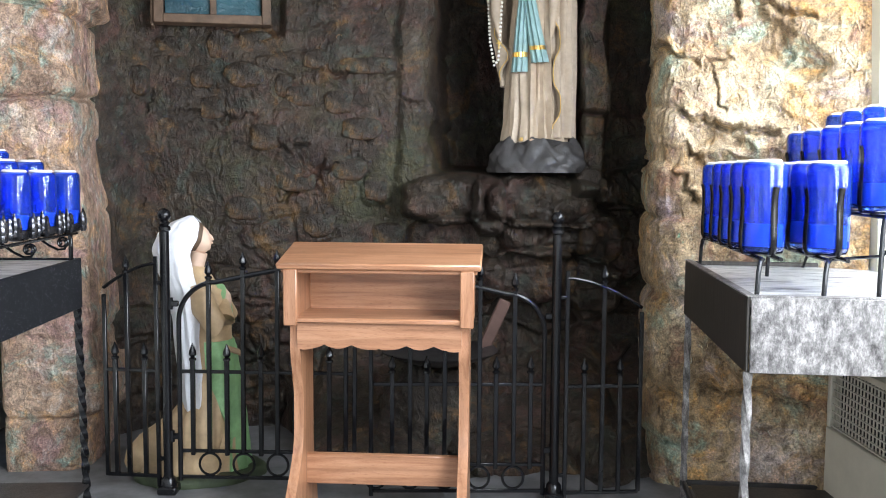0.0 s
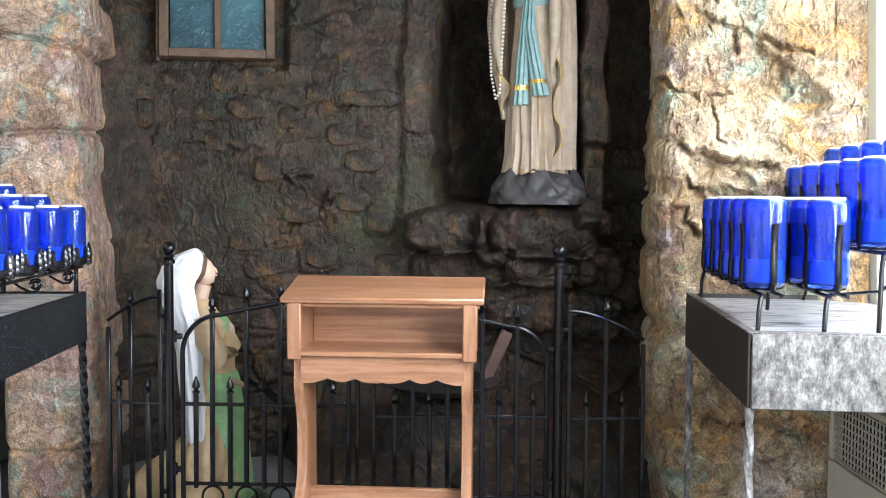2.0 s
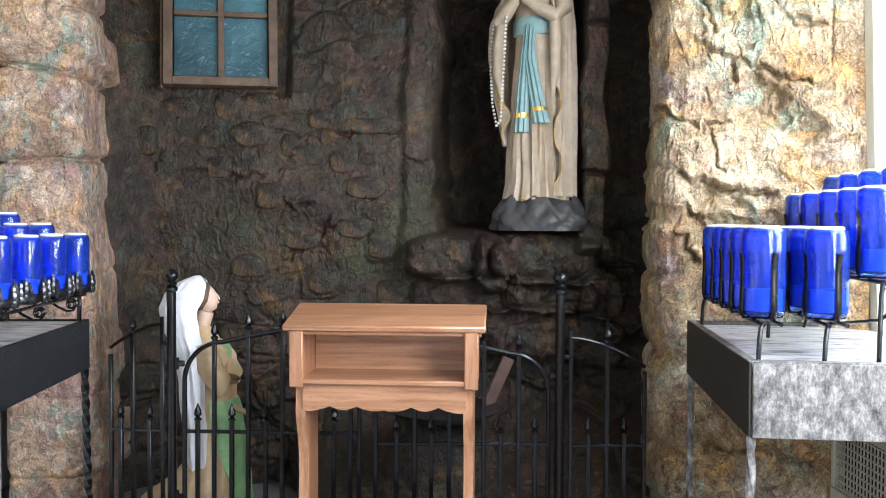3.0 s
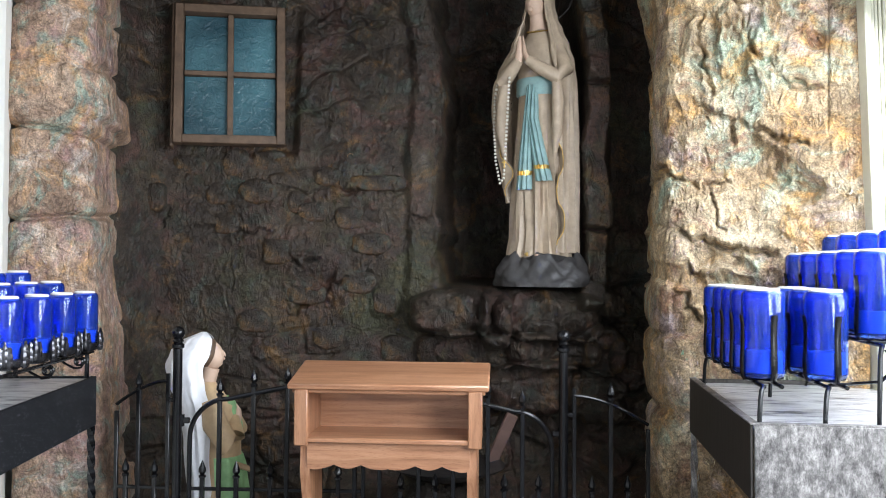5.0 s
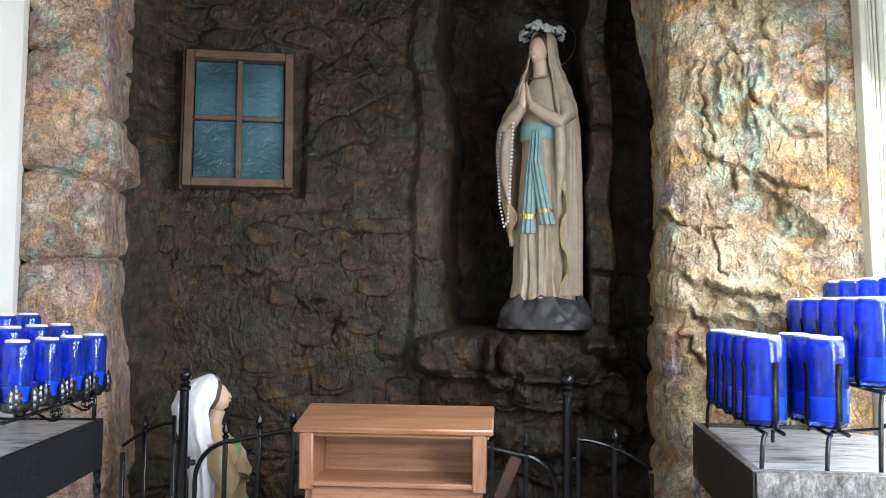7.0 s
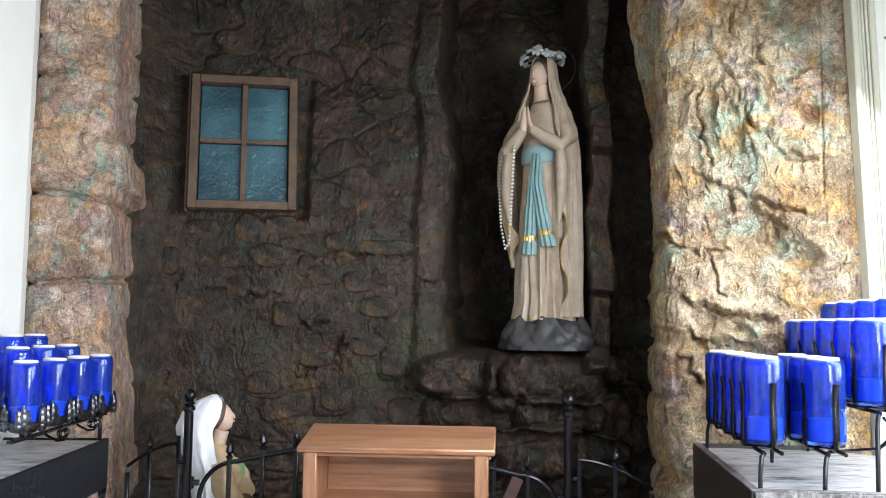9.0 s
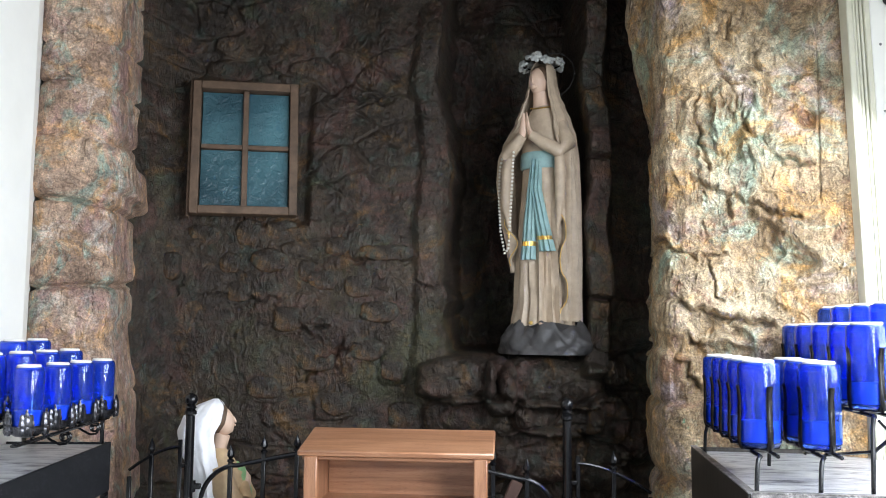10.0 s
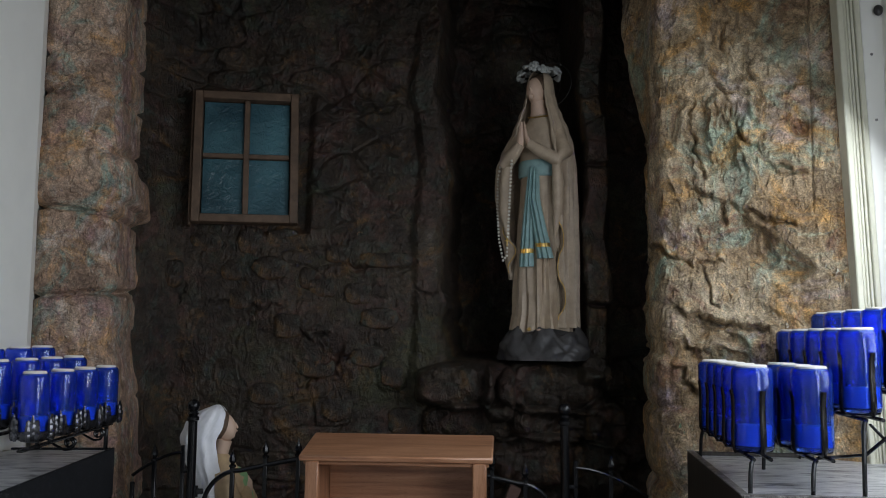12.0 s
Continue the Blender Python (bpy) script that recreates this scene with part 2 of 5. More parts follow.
def pane_material():
    m, t, b = mat("blue_textured_glass", 0.25)
    v = coords(t)
    f = noise_tex(t, v, 2.6, 3, 0.5)
    info = t.nodes.new("ShaderNodeObjectInfo")
    col = ramp(t, f, [(0.35, (0.030, 0.085, 0.115)), (0.65, (0.10, 0.24, 0.29))])
    col = mix(t, 1.0, col, ramp(t, info.outputs["Random"], [(0.0, (0.45, 0.5, 0.5)), (1.0, (1.05, 1.05, 1.0))]), "MULTIPLY")
    t.links.new(col, b.inputs["Base Color"])
    bump(t, b, noise_tex(t, v, 30, 4, 0.6, 0.6), 0.8, 0.012)
    return m


speckled, worn_metal, side_metal, tray_top = speckled_material(), worn_metal_material(), side_metal_material(), tray_top_material()
blue_glass = glass_material("cobalt_glass", (0.09, 0.24, 1.0), 0.92)
blue_wax = plain("pale_blue_wax", (0.30, 0.80, 0.95), 0.4, 0, 20, 0.1, 0)
pane_glass = pane_material()


# ---- mesh tools ----
class Shape:
    """Collects vertices, faces and the slot of each face."""

    def __init__(self):
        self.v, self.f, self.s = [], [], []

    def add(self, verts, faces, slot=0):
        n = len(self.v)
        self.v += [tuple(p) for p in verts]
        self.f += [tuple(i + n for i in f) for f in faces]
        self.s += [slot] * len(faces)
        return self

    def box(self, centre, size, m=None, bevel=0.003, slot=0):
        h = [s / 2 for s in size]
        c = min(bevel, min(h) * 0.45)
        corner, verts = {}, []
        for sx in (-1, 1):
            for sy in (-1, 1):
                for sz in (-1, 1):
                    for a in range(3):
                        p = [s * (d - (0 if i == a else c)) for i, (s, d) in enumerate(zip((sx, sy, sz), h))]
                        corner[sx, sy, sz, a] = len(verts)
                        verts.append(Vector(p))
        faces = []
        for a in range(3):
            b1, b2 = (a + 1) % 3, (a + 2) % 3
            for s in (-1, 1):
                loop = []
                for u, w in ((-1, -1), (1, -1), (1, 1), (-1, 1)):
                    k = [0, 0, 0]
                    k[a], k[b1], k[b2] = s, u, w
                    loop.append(corner[(*k, a)])
                faces.append(loop if s > 0 else loop[::-1])
            for u in (-1, 1):
                for w in (-1, 1):
                    k0, k1 = [0, 0, 0], [0, 0, 0]
                    k0[a], k1[a] = -1, 1
                    for k in (k0, k1):
                        k[b1], k[b2] = u, w
                    loop = [corner[(*k0, b1)], corner[(*k1, b1)], corner[(*k1, b2)], corner[(*k0, b2)]]
                    faces.append(loop if u * w > 0 else loop[::-1])
        for sx in (-1, 1):
            for sy in (-1, 1):
                for sz in (-1, 1):
                    loop = [corner[sx, sy, sz, a] for a in range(3)]
                    faces.append(loop if sx * sy * sz > 0 else loop[::-1])
        mm = Matrix.Translation(centre) @ (m or Matrix())
        return self.add([mm @ p for p in verts], faces, slot)

    def loft(self, rings, slot=0, caps=True, closed=True):
        """Skin through rings of equally many points."""
        k, verts, faces = len(rings[0]), [], []
        for r in rings:
            verts += r
        for i in range(len(rings) - 1):
            for j in range(k if closed else k - 1):
                a, b = i * k + j, i * k + (j + 1) % k
                faces.append((a, b, b + k, a + k))
        if caps:
            faces.append(tuple(range(k))[::-1])
            faces.append(tuple(range((len(rings) - 1) * k, len(rings) * k)))
        return self.add(verts, faces, slot)

    def lathe(self, profile, centre=(0, 0, 0), seg=16, slot=0, caps=True):
        c = Vector(centre)
        rings = [[c + Vector((r * math.cos(2 * math.pi * j / seg), r * math.sin(2 * math.pi * j / seg), z)) for j in range(seg)] for r, z in profile]
        return self.loft(rings, slot, caps)

    def tube(self, path, radius, seg=8, slot=0, flat=1.0, closed=False, caps=True):
        """A rod along a path; radius may be one number or one for each point; flat squeezes it sideways."""
        pts = [Vector(p) for p in path]
        n, rings, side = len(pts), [], None
        for i, p in enumerate(pts):
            a, b = (pts[(i - 1) % n], pts[(i + 1) % n]) if closed else (pts[max(i - 1, 0)], pts[min(i + 1, n - 1)])
            d = (b - a).normalized()
            if side is None:
                side = d.cross(Vector((0, 0, 1)) if abs(d.z) < 0.9 else Vector((0, 1, 0)))
            side = (side - d * side.dot(d)).normalized()
            up = side.cross(d)
            r = radius[i] if isinstance(radius, (list, tuple)) else radius
            rings.append([p + side * (r * math.cos(2 * math.pi * j / seg)) + up * (r * flat * math.sin(2 * math.pi * j / seg)) for j in range(seg)])
        if closed:
            rings.append(rings[0])
        return self.loft(rings, slot, caps and not closed)

    def ball(self, centre, r, seg=12, slot=0, scale=(1, 1, 1), m=None):
        mm = Matrix.Translation(centre) @ (m or Matrix())
        rings = []
        for i in range(1, seg):
            a = math.pi * i / seg
            rings.append([mm @ Vector((r * scale[0] * math.sin(a) * math.cos(2 * math.pi * j / seg), r * scale[1] * math.sin(a) * math.sin(2 * math.pi * j / seg), -r * scale[2] * math.cos(a))) for j in range(seg)])
        return self.loft(rings, slot)

    def prism(self, outline, y0, y1, slot=0):
        """An outline in x and z, pushed from y0 to y1."""
        return self.loft([[Vector((x, y0, z)) for x, z in outline], [Vector((x, y1, z)) for x, z in outline]], slot)

    def mesh(self, name, mats, smooth=40):
        me = bpy.data.meshes.new(name)
        me.from_pydata(self.v, [], self.f)
        for m in (mats if isinstance(mats, (list, tuple)) else [mats]):
            me.materials.append(m)
        me.polygons.foreach_set("material_index", self.s)
        bm = bmesh.new()
        bm.from_mesh(me)
        bmesh.ops.recalc_face_normals(bm, faces=bm.faces)
        bm.to_mesh(me)
        bm.free()
        if smooth:
            me.shade_smooth()
            me.set_sharp_from_angle(angle=radians(smooth))
        return me


def part(name, shape, material, parent=None, label="", smooth=40):
    ob = new(name, shape.mesh(name, material, smooth))
    if parent:
        ob.parent = parent
    return tagged(ob, label) if label else ob


def thing(name, m, label, category, group="", kind=""):
    ob = new(name)
    ob.matrix_world = m
    ob.empty_display_size = 0.1
    return tagged(ob, label, category, group, kind)


# ---- noise fields ----
def hash3(ix, iy, iz, seed):
    n = (ix.astype(np.int64) * 374761393 + iy.astype(np.int64) * 668265263 + iz.astype(np.int64) * 2147483647 + seed * 1274126177) & 0x7FFFFFFF
    n = ((n ^ (n >> 13)) * 1274126177) & 0x7FFFFFFF
    return ((n ^ (n >> 16)) & 0xFFFF) / 65535.0


def value_noise(x, y, z, seed=0):
    ix, iy, iz = np.floor(x), np.floor(y), np.floor(z)
    fx, fy, fz = (a - b for a, b in ((x, ix), (y, iy), (z, iz)))
    fx, fy, fz = (a * a * (3 - 2 * a) for a in (fx, fy, fz))
    out = 0
    for dx in (0, 1):
        for dy in (0, 1):
            for dz in (0, 1):
                w = (fx if dx else 1 - fx) * (fy if dy else 1 - fy) * (fz if dz else 1 - fz)
                out = out + w * hash3(ix + dx, iy + dy, iz + dz, seed)
    return out * 2 - 1


def fbm(x, y, z, octaves=5, seed=0, gain=0.5):
    out, amp = 0, 1.0
    for o in range(octaves):
        out = out + amp * value_noise(x * 2 ** o, y * 2 ** o, z * 2 ** o, seed + o)
        amp *= gain
    return out


def cells(u, v, seed, jitter=0.8):
    """Distance to the border of a cell pattern and the cell's own random number."""
    iu, iv = np.floor(u), np.floor(v)
    d1, d2, rid = np.full(u.shape, 9.0), np.full(u.shape, 9.0), np.zeros(u.shape)
    zero = np.zeros(u.shape)
    for a in (-1, 0, 1):
        for b in (-1, 0, 1):
            cu = iu + a + 0.5 + jitter * (hash3(iu + a, iv + b, zero, seed) - 0.5)
            cv = iv + b + 0.5 + jitter * (hash3(iu + a, iv + b, zero + 1, seed) - 0.5)
            d = np.hypot(u - cu, v - cv)
            r = hash3(iu + a, iv + b, zero + 2, seed)
            near = d < d1
            d2 = np.where(near, d1, np.minimum(d2, d))
            rid = np.where(near, r, rid)
            d1 = np.where(near, d, d1)
    return d2 - d1, rid


def smooth(a, b, x):
    k = np.clip((x - a) / (b - a), 0, 1)
    return k * k * (3 - 2 * k)


def stones(u, z, wide, high, seed, depth):
    """Relief of roughly coursed stones, proud of the joints."""
    wu, wz = u + 0.05 * fbm(u * 5, z * 5, u * 0, 3, seed), z + 0.035 * fbm(u * 4, z * 6, u * 0 + 3, 3, seed + 9)
    edge, rid = cells(wu / wide, wz / high, seed)
    return depth * (smooth(0.02, 0.20, edge) - 1) + depth * 0.9 * (rid - 0.5) * smooth(0.0, 0.15, edge)


def sheet(name, points, material, parent=None):
    """A mesh from a grid of points, rows by columns by three."""
    r, c, _ = points.shape
    idx = np.arange(r * c).reshape(r, c)
    quads = np.stack([idx[:-1, :-1], idx[:-1, 1:], idx[1:, 1:], idx[1:, :-1]], -1).reshape(-1, 4)
    me = bpy.data.meshes.new(name)
    me.from_pydata(points.reshape(-1, 3).tolist(), [], quads.tolist())
    me.materials.append(material)
    me.shade_smooth()
    ob = new(name, me)
    if parent:
        ob.parent = parent
    return ob

# ---- room shell ----
def structure(name, shape, material, label, category="wall", smooth=40):
    return tagged(part(name, shape, material, None, "", smooth), label, category, "", "structure")


structure("floor", Shape().box((0, 0.6, -0.05), (4.2, 7.6, 0.1)), floor_stone, "worn grey stone floor of the shrine", "floor")
structure("ceiling", Shape().box((0, 0.6, 3.35), (4.4, 7.8, 0.1)), ceiling_paint, "unseen ceiling toned dull to cut bounce", "ceiling")
# left wall, with an opening added for the left fill lamp
LW = Shape()
LW.box((-1.60, -1.35, 1.65), (0.1, 2.7, 3.3)).box((-1.60, 0.95, 0.45), (0.1, 1.9, 0.9)).box((-1.60, 0.95, 2.95), (0.1, 1.9, 0.7)).box((-1.60, 2.44, 1.65), (0.1, 1.08, 3.3))
structure("wall_left", LW, wall_paint, "smooth white painted side wall beside the rock")
# right wall with a window opening and a nearer one added for fill
RW = Shape()
RW.box((1.52, -1.54, 1.65), (0.12, 2.72, 3.3)).box((1.52, 0.42, 0.32), (0.12, 1.2, 0.64)).box((1.52, 0.42, 2.83), (0.12, 1.2, 0.94)).box((1.52, 1.21, 1.65), (0.12, 0.38, 3.3)).box((1.52, 2.02, 0.465), (0.12, 1.24, 0.93)).box((1.52, 2.02, 2.85), (0.12, 1.24, 0.9)).box((1.52, 2.82, 1.65), (0.12, 0.36, 3.3))
structure("wall_right", RW, wall_paint, "white painted side wall with window opening and added fill opening")
BW = Shape()
BW.box((-1.45, -2.6, 1.65), (0.5, 0.12, 3.3)).box((1.35, -2.6, 1.65), (0.5, 0.12, 3.3)).box((-0.05, -2.6, 2.82), (2.3, 0.12, 0.96)).box((-0.05, -2.6, 0.06), (2.3, 0.12, 0.12))
structure("wall_back", BW, rear_paint, "unseen tan wall with a wide opening added for fill")
structure("wall_grotto_rear", Shape().box((0, 4.62, 1.65), (4.4, 0.12, 3.3)), rear_paint, "dark masonry closing the grotto at the rear")
structure("wall_grotto_side", Shape().box((-1.95, 3.8, 1.65), (0.12, 1.2, 3.3)), wall_paint, "white masonry closing the grotto side")
structure("wall_grotto_flank", Shape().box((1.75, 3.6, 1.65), (0.12, 1.6, 3.3)), wall_paint, "white masonry closing the grotto flank")

# left casing strip at the end of the white wall
structure("trim_left", Shape().box((0, 0, 1.65), (0.03, 0.25, 3.3), None, 0.004), wall_paint, "white painted jamb strip beside the rock pillar", "trim").matrix_world = pose(-1.622, 3.105, 0, 0, 0, 20)

# right casing: fluted mouldings at the end of the wall, leaning a little
LEAN_CASING = pose(1.341, 2.785, 1.357, 0, -2.0, 0)
TR = Shape()
for dx, w, d in ((0.008, 0.022, 0.060), (0.0255, 0.010, 0.045), (0.0375, 0.010, 0.040), (0.0495, 0.010, 0.045), (0.066, 0.020, 0.060)):
    TR.box((dx, 0, 0.35), (w, d, 3.2), None, 0.004)
structure("trim_right", TR, trim_paint, "cream painted fluted door casing", "trim").matrix_world = LEAN_CASING
panel = structure("door_panel", Shape().box((0.125, -0.005, 0.35), (0.095, 0.03, 3.2), None, 0.004), wall_paint, "white painted door panel with screws", "door")
panel.matrix_world = LEAN_CASING
for z in (0.60, 0.83):
    part("screw", Shape().lathe([(0.005, 0), (0.0045, 0.002), (0.001, 0.003)], seg=10), screw_metal, panel).matrix_local = pose(0.108, -0.020, z, 90, 0, 0)
part("latch", Shape().ball((0.135, -0.035, 0.98), 0.016, 10, 0, (1, 0.8, 1.2)), iron_worn, panel)

def block(x, z, cx, cz, rx, rz, depth, seed):
    """A rounded stone that swells out of a face."""
    wx, wz = 0.018 * fbm(x * 7, z * 7, x * 0, 3, seed), 0.018 * fbm(x * 7, z * 7, x * 0 + 4, 3, seed)
    d = np.abs((x + wx - cx) / rx) ** 3.2 + np.abs((z + wz - cz) / rz) ** 3.2
    return depth * np.clip(1 - d, 0, 1) ** 0.42


def gash(x, z, x0, z0, x1, z1, depth, width, seed):
    """A wandering split between two points of the face, with a swollen lip above it."""
    dx, dz = x1 - x0, z1 - z0
    ln = math.hypot(dx, dz)
    u = ((x - x0) * dx + (z - z0) * dz) / ln
    w = (-(x - x0) * dz + (z - z0) * dx) / ln + 0.020 * fbm(u * 11, u * 0, u * 0, 4, seed, 0.65)
    if dx < 0:
        w = -w
    on = smooth(-0.02, 0.03, u) * smooth(ln + 0.02, ln - 0.03, u)
    return on * (-depth * np.exp(-(w / width) ** 2) + 0.35 * depth * np.exp(-((w - 2.6 * width) / (2 * width)) ** 2))


# ---- grotto: rear wall with niche, sill and strip ----
def grotto_rear():
    nx, nz = 520, 600
    x, z = np.meshgrid(np.linspace(-1.62, 1.12, nx), np.linspace(-0.02, 3.28, nz))
    y = 3.80 + 0.10 * smooth(1.4, 2.4, z) * smooth(0.2, -0.6, x)
    # broad swell of the wall and its return at both sides
    y -= 0.42 * smooth(-1.22, -1.60, x) + 0.35 * smooth(0.80, 1.10, x)
    y += 0.045 * fbm(x * 1.6, z * 1.6, x * 0, 3, 11)
    rel = stones(x, z, 0.20, 0.115, 21, 0.014)
    mask = smooth(-0.15, 0.25, fbm(x * 1.5, z * 1.8, x * 0 + 5, 3, 31) + 0.15)
    y -= rel * (0.2 + 0.8 * mask)
    y -= 0.007 * fbm(x * 9, z * 8, x * 0, 5, 41, 0.6)
    wob = 0.02 * fbm(z * 3, x * 0, x * 0, 3, 61)
    # niche with an arched head
    rag = 0.016 * fbm(z * 14, x * 9, x * 0, 3, 65)
    left, right = -0.065 + wob + rag - 0.03 * smooth(1.9, 2.5, z), 0.53 + 0.6 * wob + 0.6 * rag
    head = 3.6 - 0.5 * ((x - 0.25) / 0.36) ** 2
    inside = smooth(left, left + 0.09, x) * smooth(right + 0.04, right, x) * smooth(1.10, 1.14, z + 0.3 * wob) * smooth(head + 0.05, head - 0.05, z)
    y = y + inside * (0.50 + 0.06 * fbm(x * 4, z * 3, x * 0, 4, 71))
    # raised rim left of the niche, strip right of it, shallow cleft beyond
    y -= 0.040 * smooth(-0.215, -0.165, x - wob) * smooth(-0.045, -0.10, x - wob) * smooth(1.0, 1.1, z) * smooth(2.75, 2.6, z)
    seam = 1 - 0.6 * np.exp(-((z - 1.355 + 0.1 * (x - 0.6)) / 0.010) ** 2) - 0.4 * np.exp(-((z - 1.98) / 0.012) ** 2)
    over = 0.03 * smooth(1.34, 1.38, z) * smooth(1.60, 1.42, z)
    y -= (0.16 + 0.02 * fbm(x * 8, z * 5, x * 0, 3, 77)) * seam * smooth(0.53, 0.56, x - 0.7 * wob) * smooth(0.685 + over, 0.645 + over, x - 0.7 * wob) * smooth(1.0, 1.06, z)
    y += 0.07 * smooth(0.66, 0.71, x) * smooth(0.98, 0.86, x) * smooth(0.85, 1.1, z)
    # rounded stones of the sill and of the heap below it
    for i, b in enumerate(((0.00, 0.995, 0.175, 0.098, 0.20), (0.415, 0.995, 0.235, 0.105, 0.21), (0.19, 0.96, 0.055, 0.13, 0.19), (0.69, 1.045, 0.050, 0.060, 0.20), (0.08, 0.845, 0.24, 0.085, 0.12),
                           (0.43, 0.845, 0.19, 0.075, 0.15), (0.64, 0.84, 0.10, 0.11, 0.15), (0.36, 0.68, 0.20, 0.12, 0.13), (0.62, 0.64, 0.13, 0.12, 0.12), (0.10, 0.66, 0.15, 0.12, 0.08), (0.77, 0.80, 0.10, 0.15, 0.07),
                           (0.80, 1.26, 0.10, 0.11, 0.03), (0.80, 1.03, 0.09, 0.10, 0.04), (-0.275, 1.03, 0.065, 0.062, 0.022))):
        y -= block(x, z, *b, 500 + i) * (1 + 0.12 * fbm(x * 12, z * 12, x * 0, 3, 540 + i))
    # footing that runs out towards the fence, built of coarser stones
    y -= (0.62 + 0.10 * fbm(x * 5, z * 5, x * 0, 3, 89)) * smooth(0.50, 0.0, z) ** 1.5 * smooth(-0.72, -0.40, x) * smooth(1.10, 0.90, x)
    y -= stones(x, z, 0.24, 0.17, 93, 0.028) * smooth(0.75, 0.55, z)
    # splits and creases between the stones
    for i, g in enumerate(((-0.691, 0.967, -0.492, 1.152, 0.034, 0.011), (-0.53, 1.115, -0.425, 1.136, 0.03, 0.009), (-0.716, 1.247, -0.641, 1.210, 0.026, 0.008), (-0.641, 1.210, -0.568, 1.239, 0.026, 0.008),
                           (-0.424, 1.264, -0.306, 1.252, 0.032, 0.009), (-1.114, 1.342, -0.754, 1.342, 0.016, 0.006), (-0.467, 1.512, -0.205, 1.528, 0.030, 0.010), (-0.703, 1.487, -0.691, 1.412, 0.02, 0.007),
                           (-0.691, 1.412, -0.603, 1.407, 0.02, 0.007), (-0.185, 1.402, -0.08, 1.410, 0.022, 0.006), (-1.245, 1.449, -1.245, 1.352, 0.016, 0.007), (-1.28, 1.017, -1.277, 0.940, 0.018, 0.006), (-0.60, 2.30, -0.30, 2.27, 0.02, 0.009))):
        y -= gash(x, z, *g, 600 + i)
    # flat bed for the window
    bed = smooth(-1.30, -1.25, x) * smooth(-0.66, -0.71, x) * smooth(1.66, 1.71, z) * smooth(2.40, 2.35, z)
    y = y * (1 - bed) + bed * (3.835 + 0.12 * (z - 1.7) + 0.10 * (x + 0.95))
    return np.stack([x, y, z], -1)


REAR = grotto_rear()
wall_rear = sheet("wall_grotto", REAR, rock_back_dimmed)
tagged(wall_rear, "brown moulded rock wall of the grotto with a niche, shade in its paint", "rock wall", "", "structure")


def rock_pillar(name, plan, courses, material, seed, label, amp, edge_shift, calm_from=()):
    """A rock face swept along a plan line, with courses split by deep joints."""
    pts = np.array(plan, float)
    seg = np.hypot(*np.diff(pts, axis=0).T)
    s = np.concatenate([[0], np.cumsum(seg)])
    n, nz = 280, 640
    u1 = np.linspace(0, s[-1], n)
    px, py = np.interp(u1, s, pts[:, 0]), np.interp(u1, s, pts[:, 1])
    for _ in range(6):
        px[1:-1], py[1:-1] = (px[:-2] + 2 * px[1:-1] + px[2:]) / 4, (py[:-2] + 2 * py[1:-1] + py[2:]) / 4
    tx, ty = np.gradient(px), np.gradient(py)
    ln = np.hypot(tx, ty)
    u, z = np.meshgrid(u1, np.linspace(-0.02, 3.28, nz))
    X, Y = np.broadcast_to(px, u.shape), np.broadcast_to(py, u.shape)
    NX, NY = np.broadcast_to(ty / ln, u.shape), np.broadcast_to(-tx / ln, u.shape)
    h = amp * (0.9 * fbm(u * 2.2, z * 2.0, u * 0, 4, seed) + 0.42 * fbm(u * 9, z * 6, u * 0, 4, seed + 7, 0.6))
    h = h + amp * 0.35 * np.abs(fbm(u * 20, z * 9, u * 0, 3, seed + 13)) - amp * 0.2
    for zc, slope, depth in courses:
        line = zc + slope * (u - s[-1] / 2) + 0.018 * fbm(u * 4, u * 0, u * 0 + zc, 3, seed + 3)
        fade = 0.55 + 0.45 * np.clip(fbm(u * 3, u * 0 + zc * 5, u * 0, 2, seed + 5) + 0.5, 0, 1)
        h = h - depth * fade * np.exp(-((z - line) / 0.011) ** 2) + 0.25 * depth * np.exp(-((z - line - 0.05) / 0.05) ** 2)
    calm = 1 - 0.75 * smooth(*calm_from, u / s[-1]) if calm_from else 1.0
    h = h * calm + edge_shift(u / s[-1], z, X)
    return tagged(sheet(name, np.stack([X + NX * h, Y + NY * h, z], -1), material), label, "rock pillar", "", "structure")


def left_face(u, z, x):
    """Bulging courses that show on both edges of the pillar."""
    h = 0.0
    for zc, half, out in ((1.835, 0.10, 0.046), (1.31, 0.06, 0.012), (0.66, 0.11, 0.010), (0.29, 0.11, 0.034)):
        h = h + out * np.clip(1 - np.abs((z - zc + 0.12 * (u - 0.6) + 0.03 * fbm(u * 6, z * 3, u * 0, 2, 117)) / half) ** 6, 0, 1) * smooth(0.46, 0.66, u)
    h = h + 0.032 * np.clip(1 - np.abs((z - 1.86) / 0.13) ** 3, 0, 1) ** 0.6 * smooth(0.5, 0.32, u)
    h = h + (0.010 + 0.042 * smooth(1.20, 0.9, z)) * smooth(0.50, 0.62, u)
    return h - 0.05 * smooth(1.1, 0.7, z) * smooth(0.40, 0.28, u)


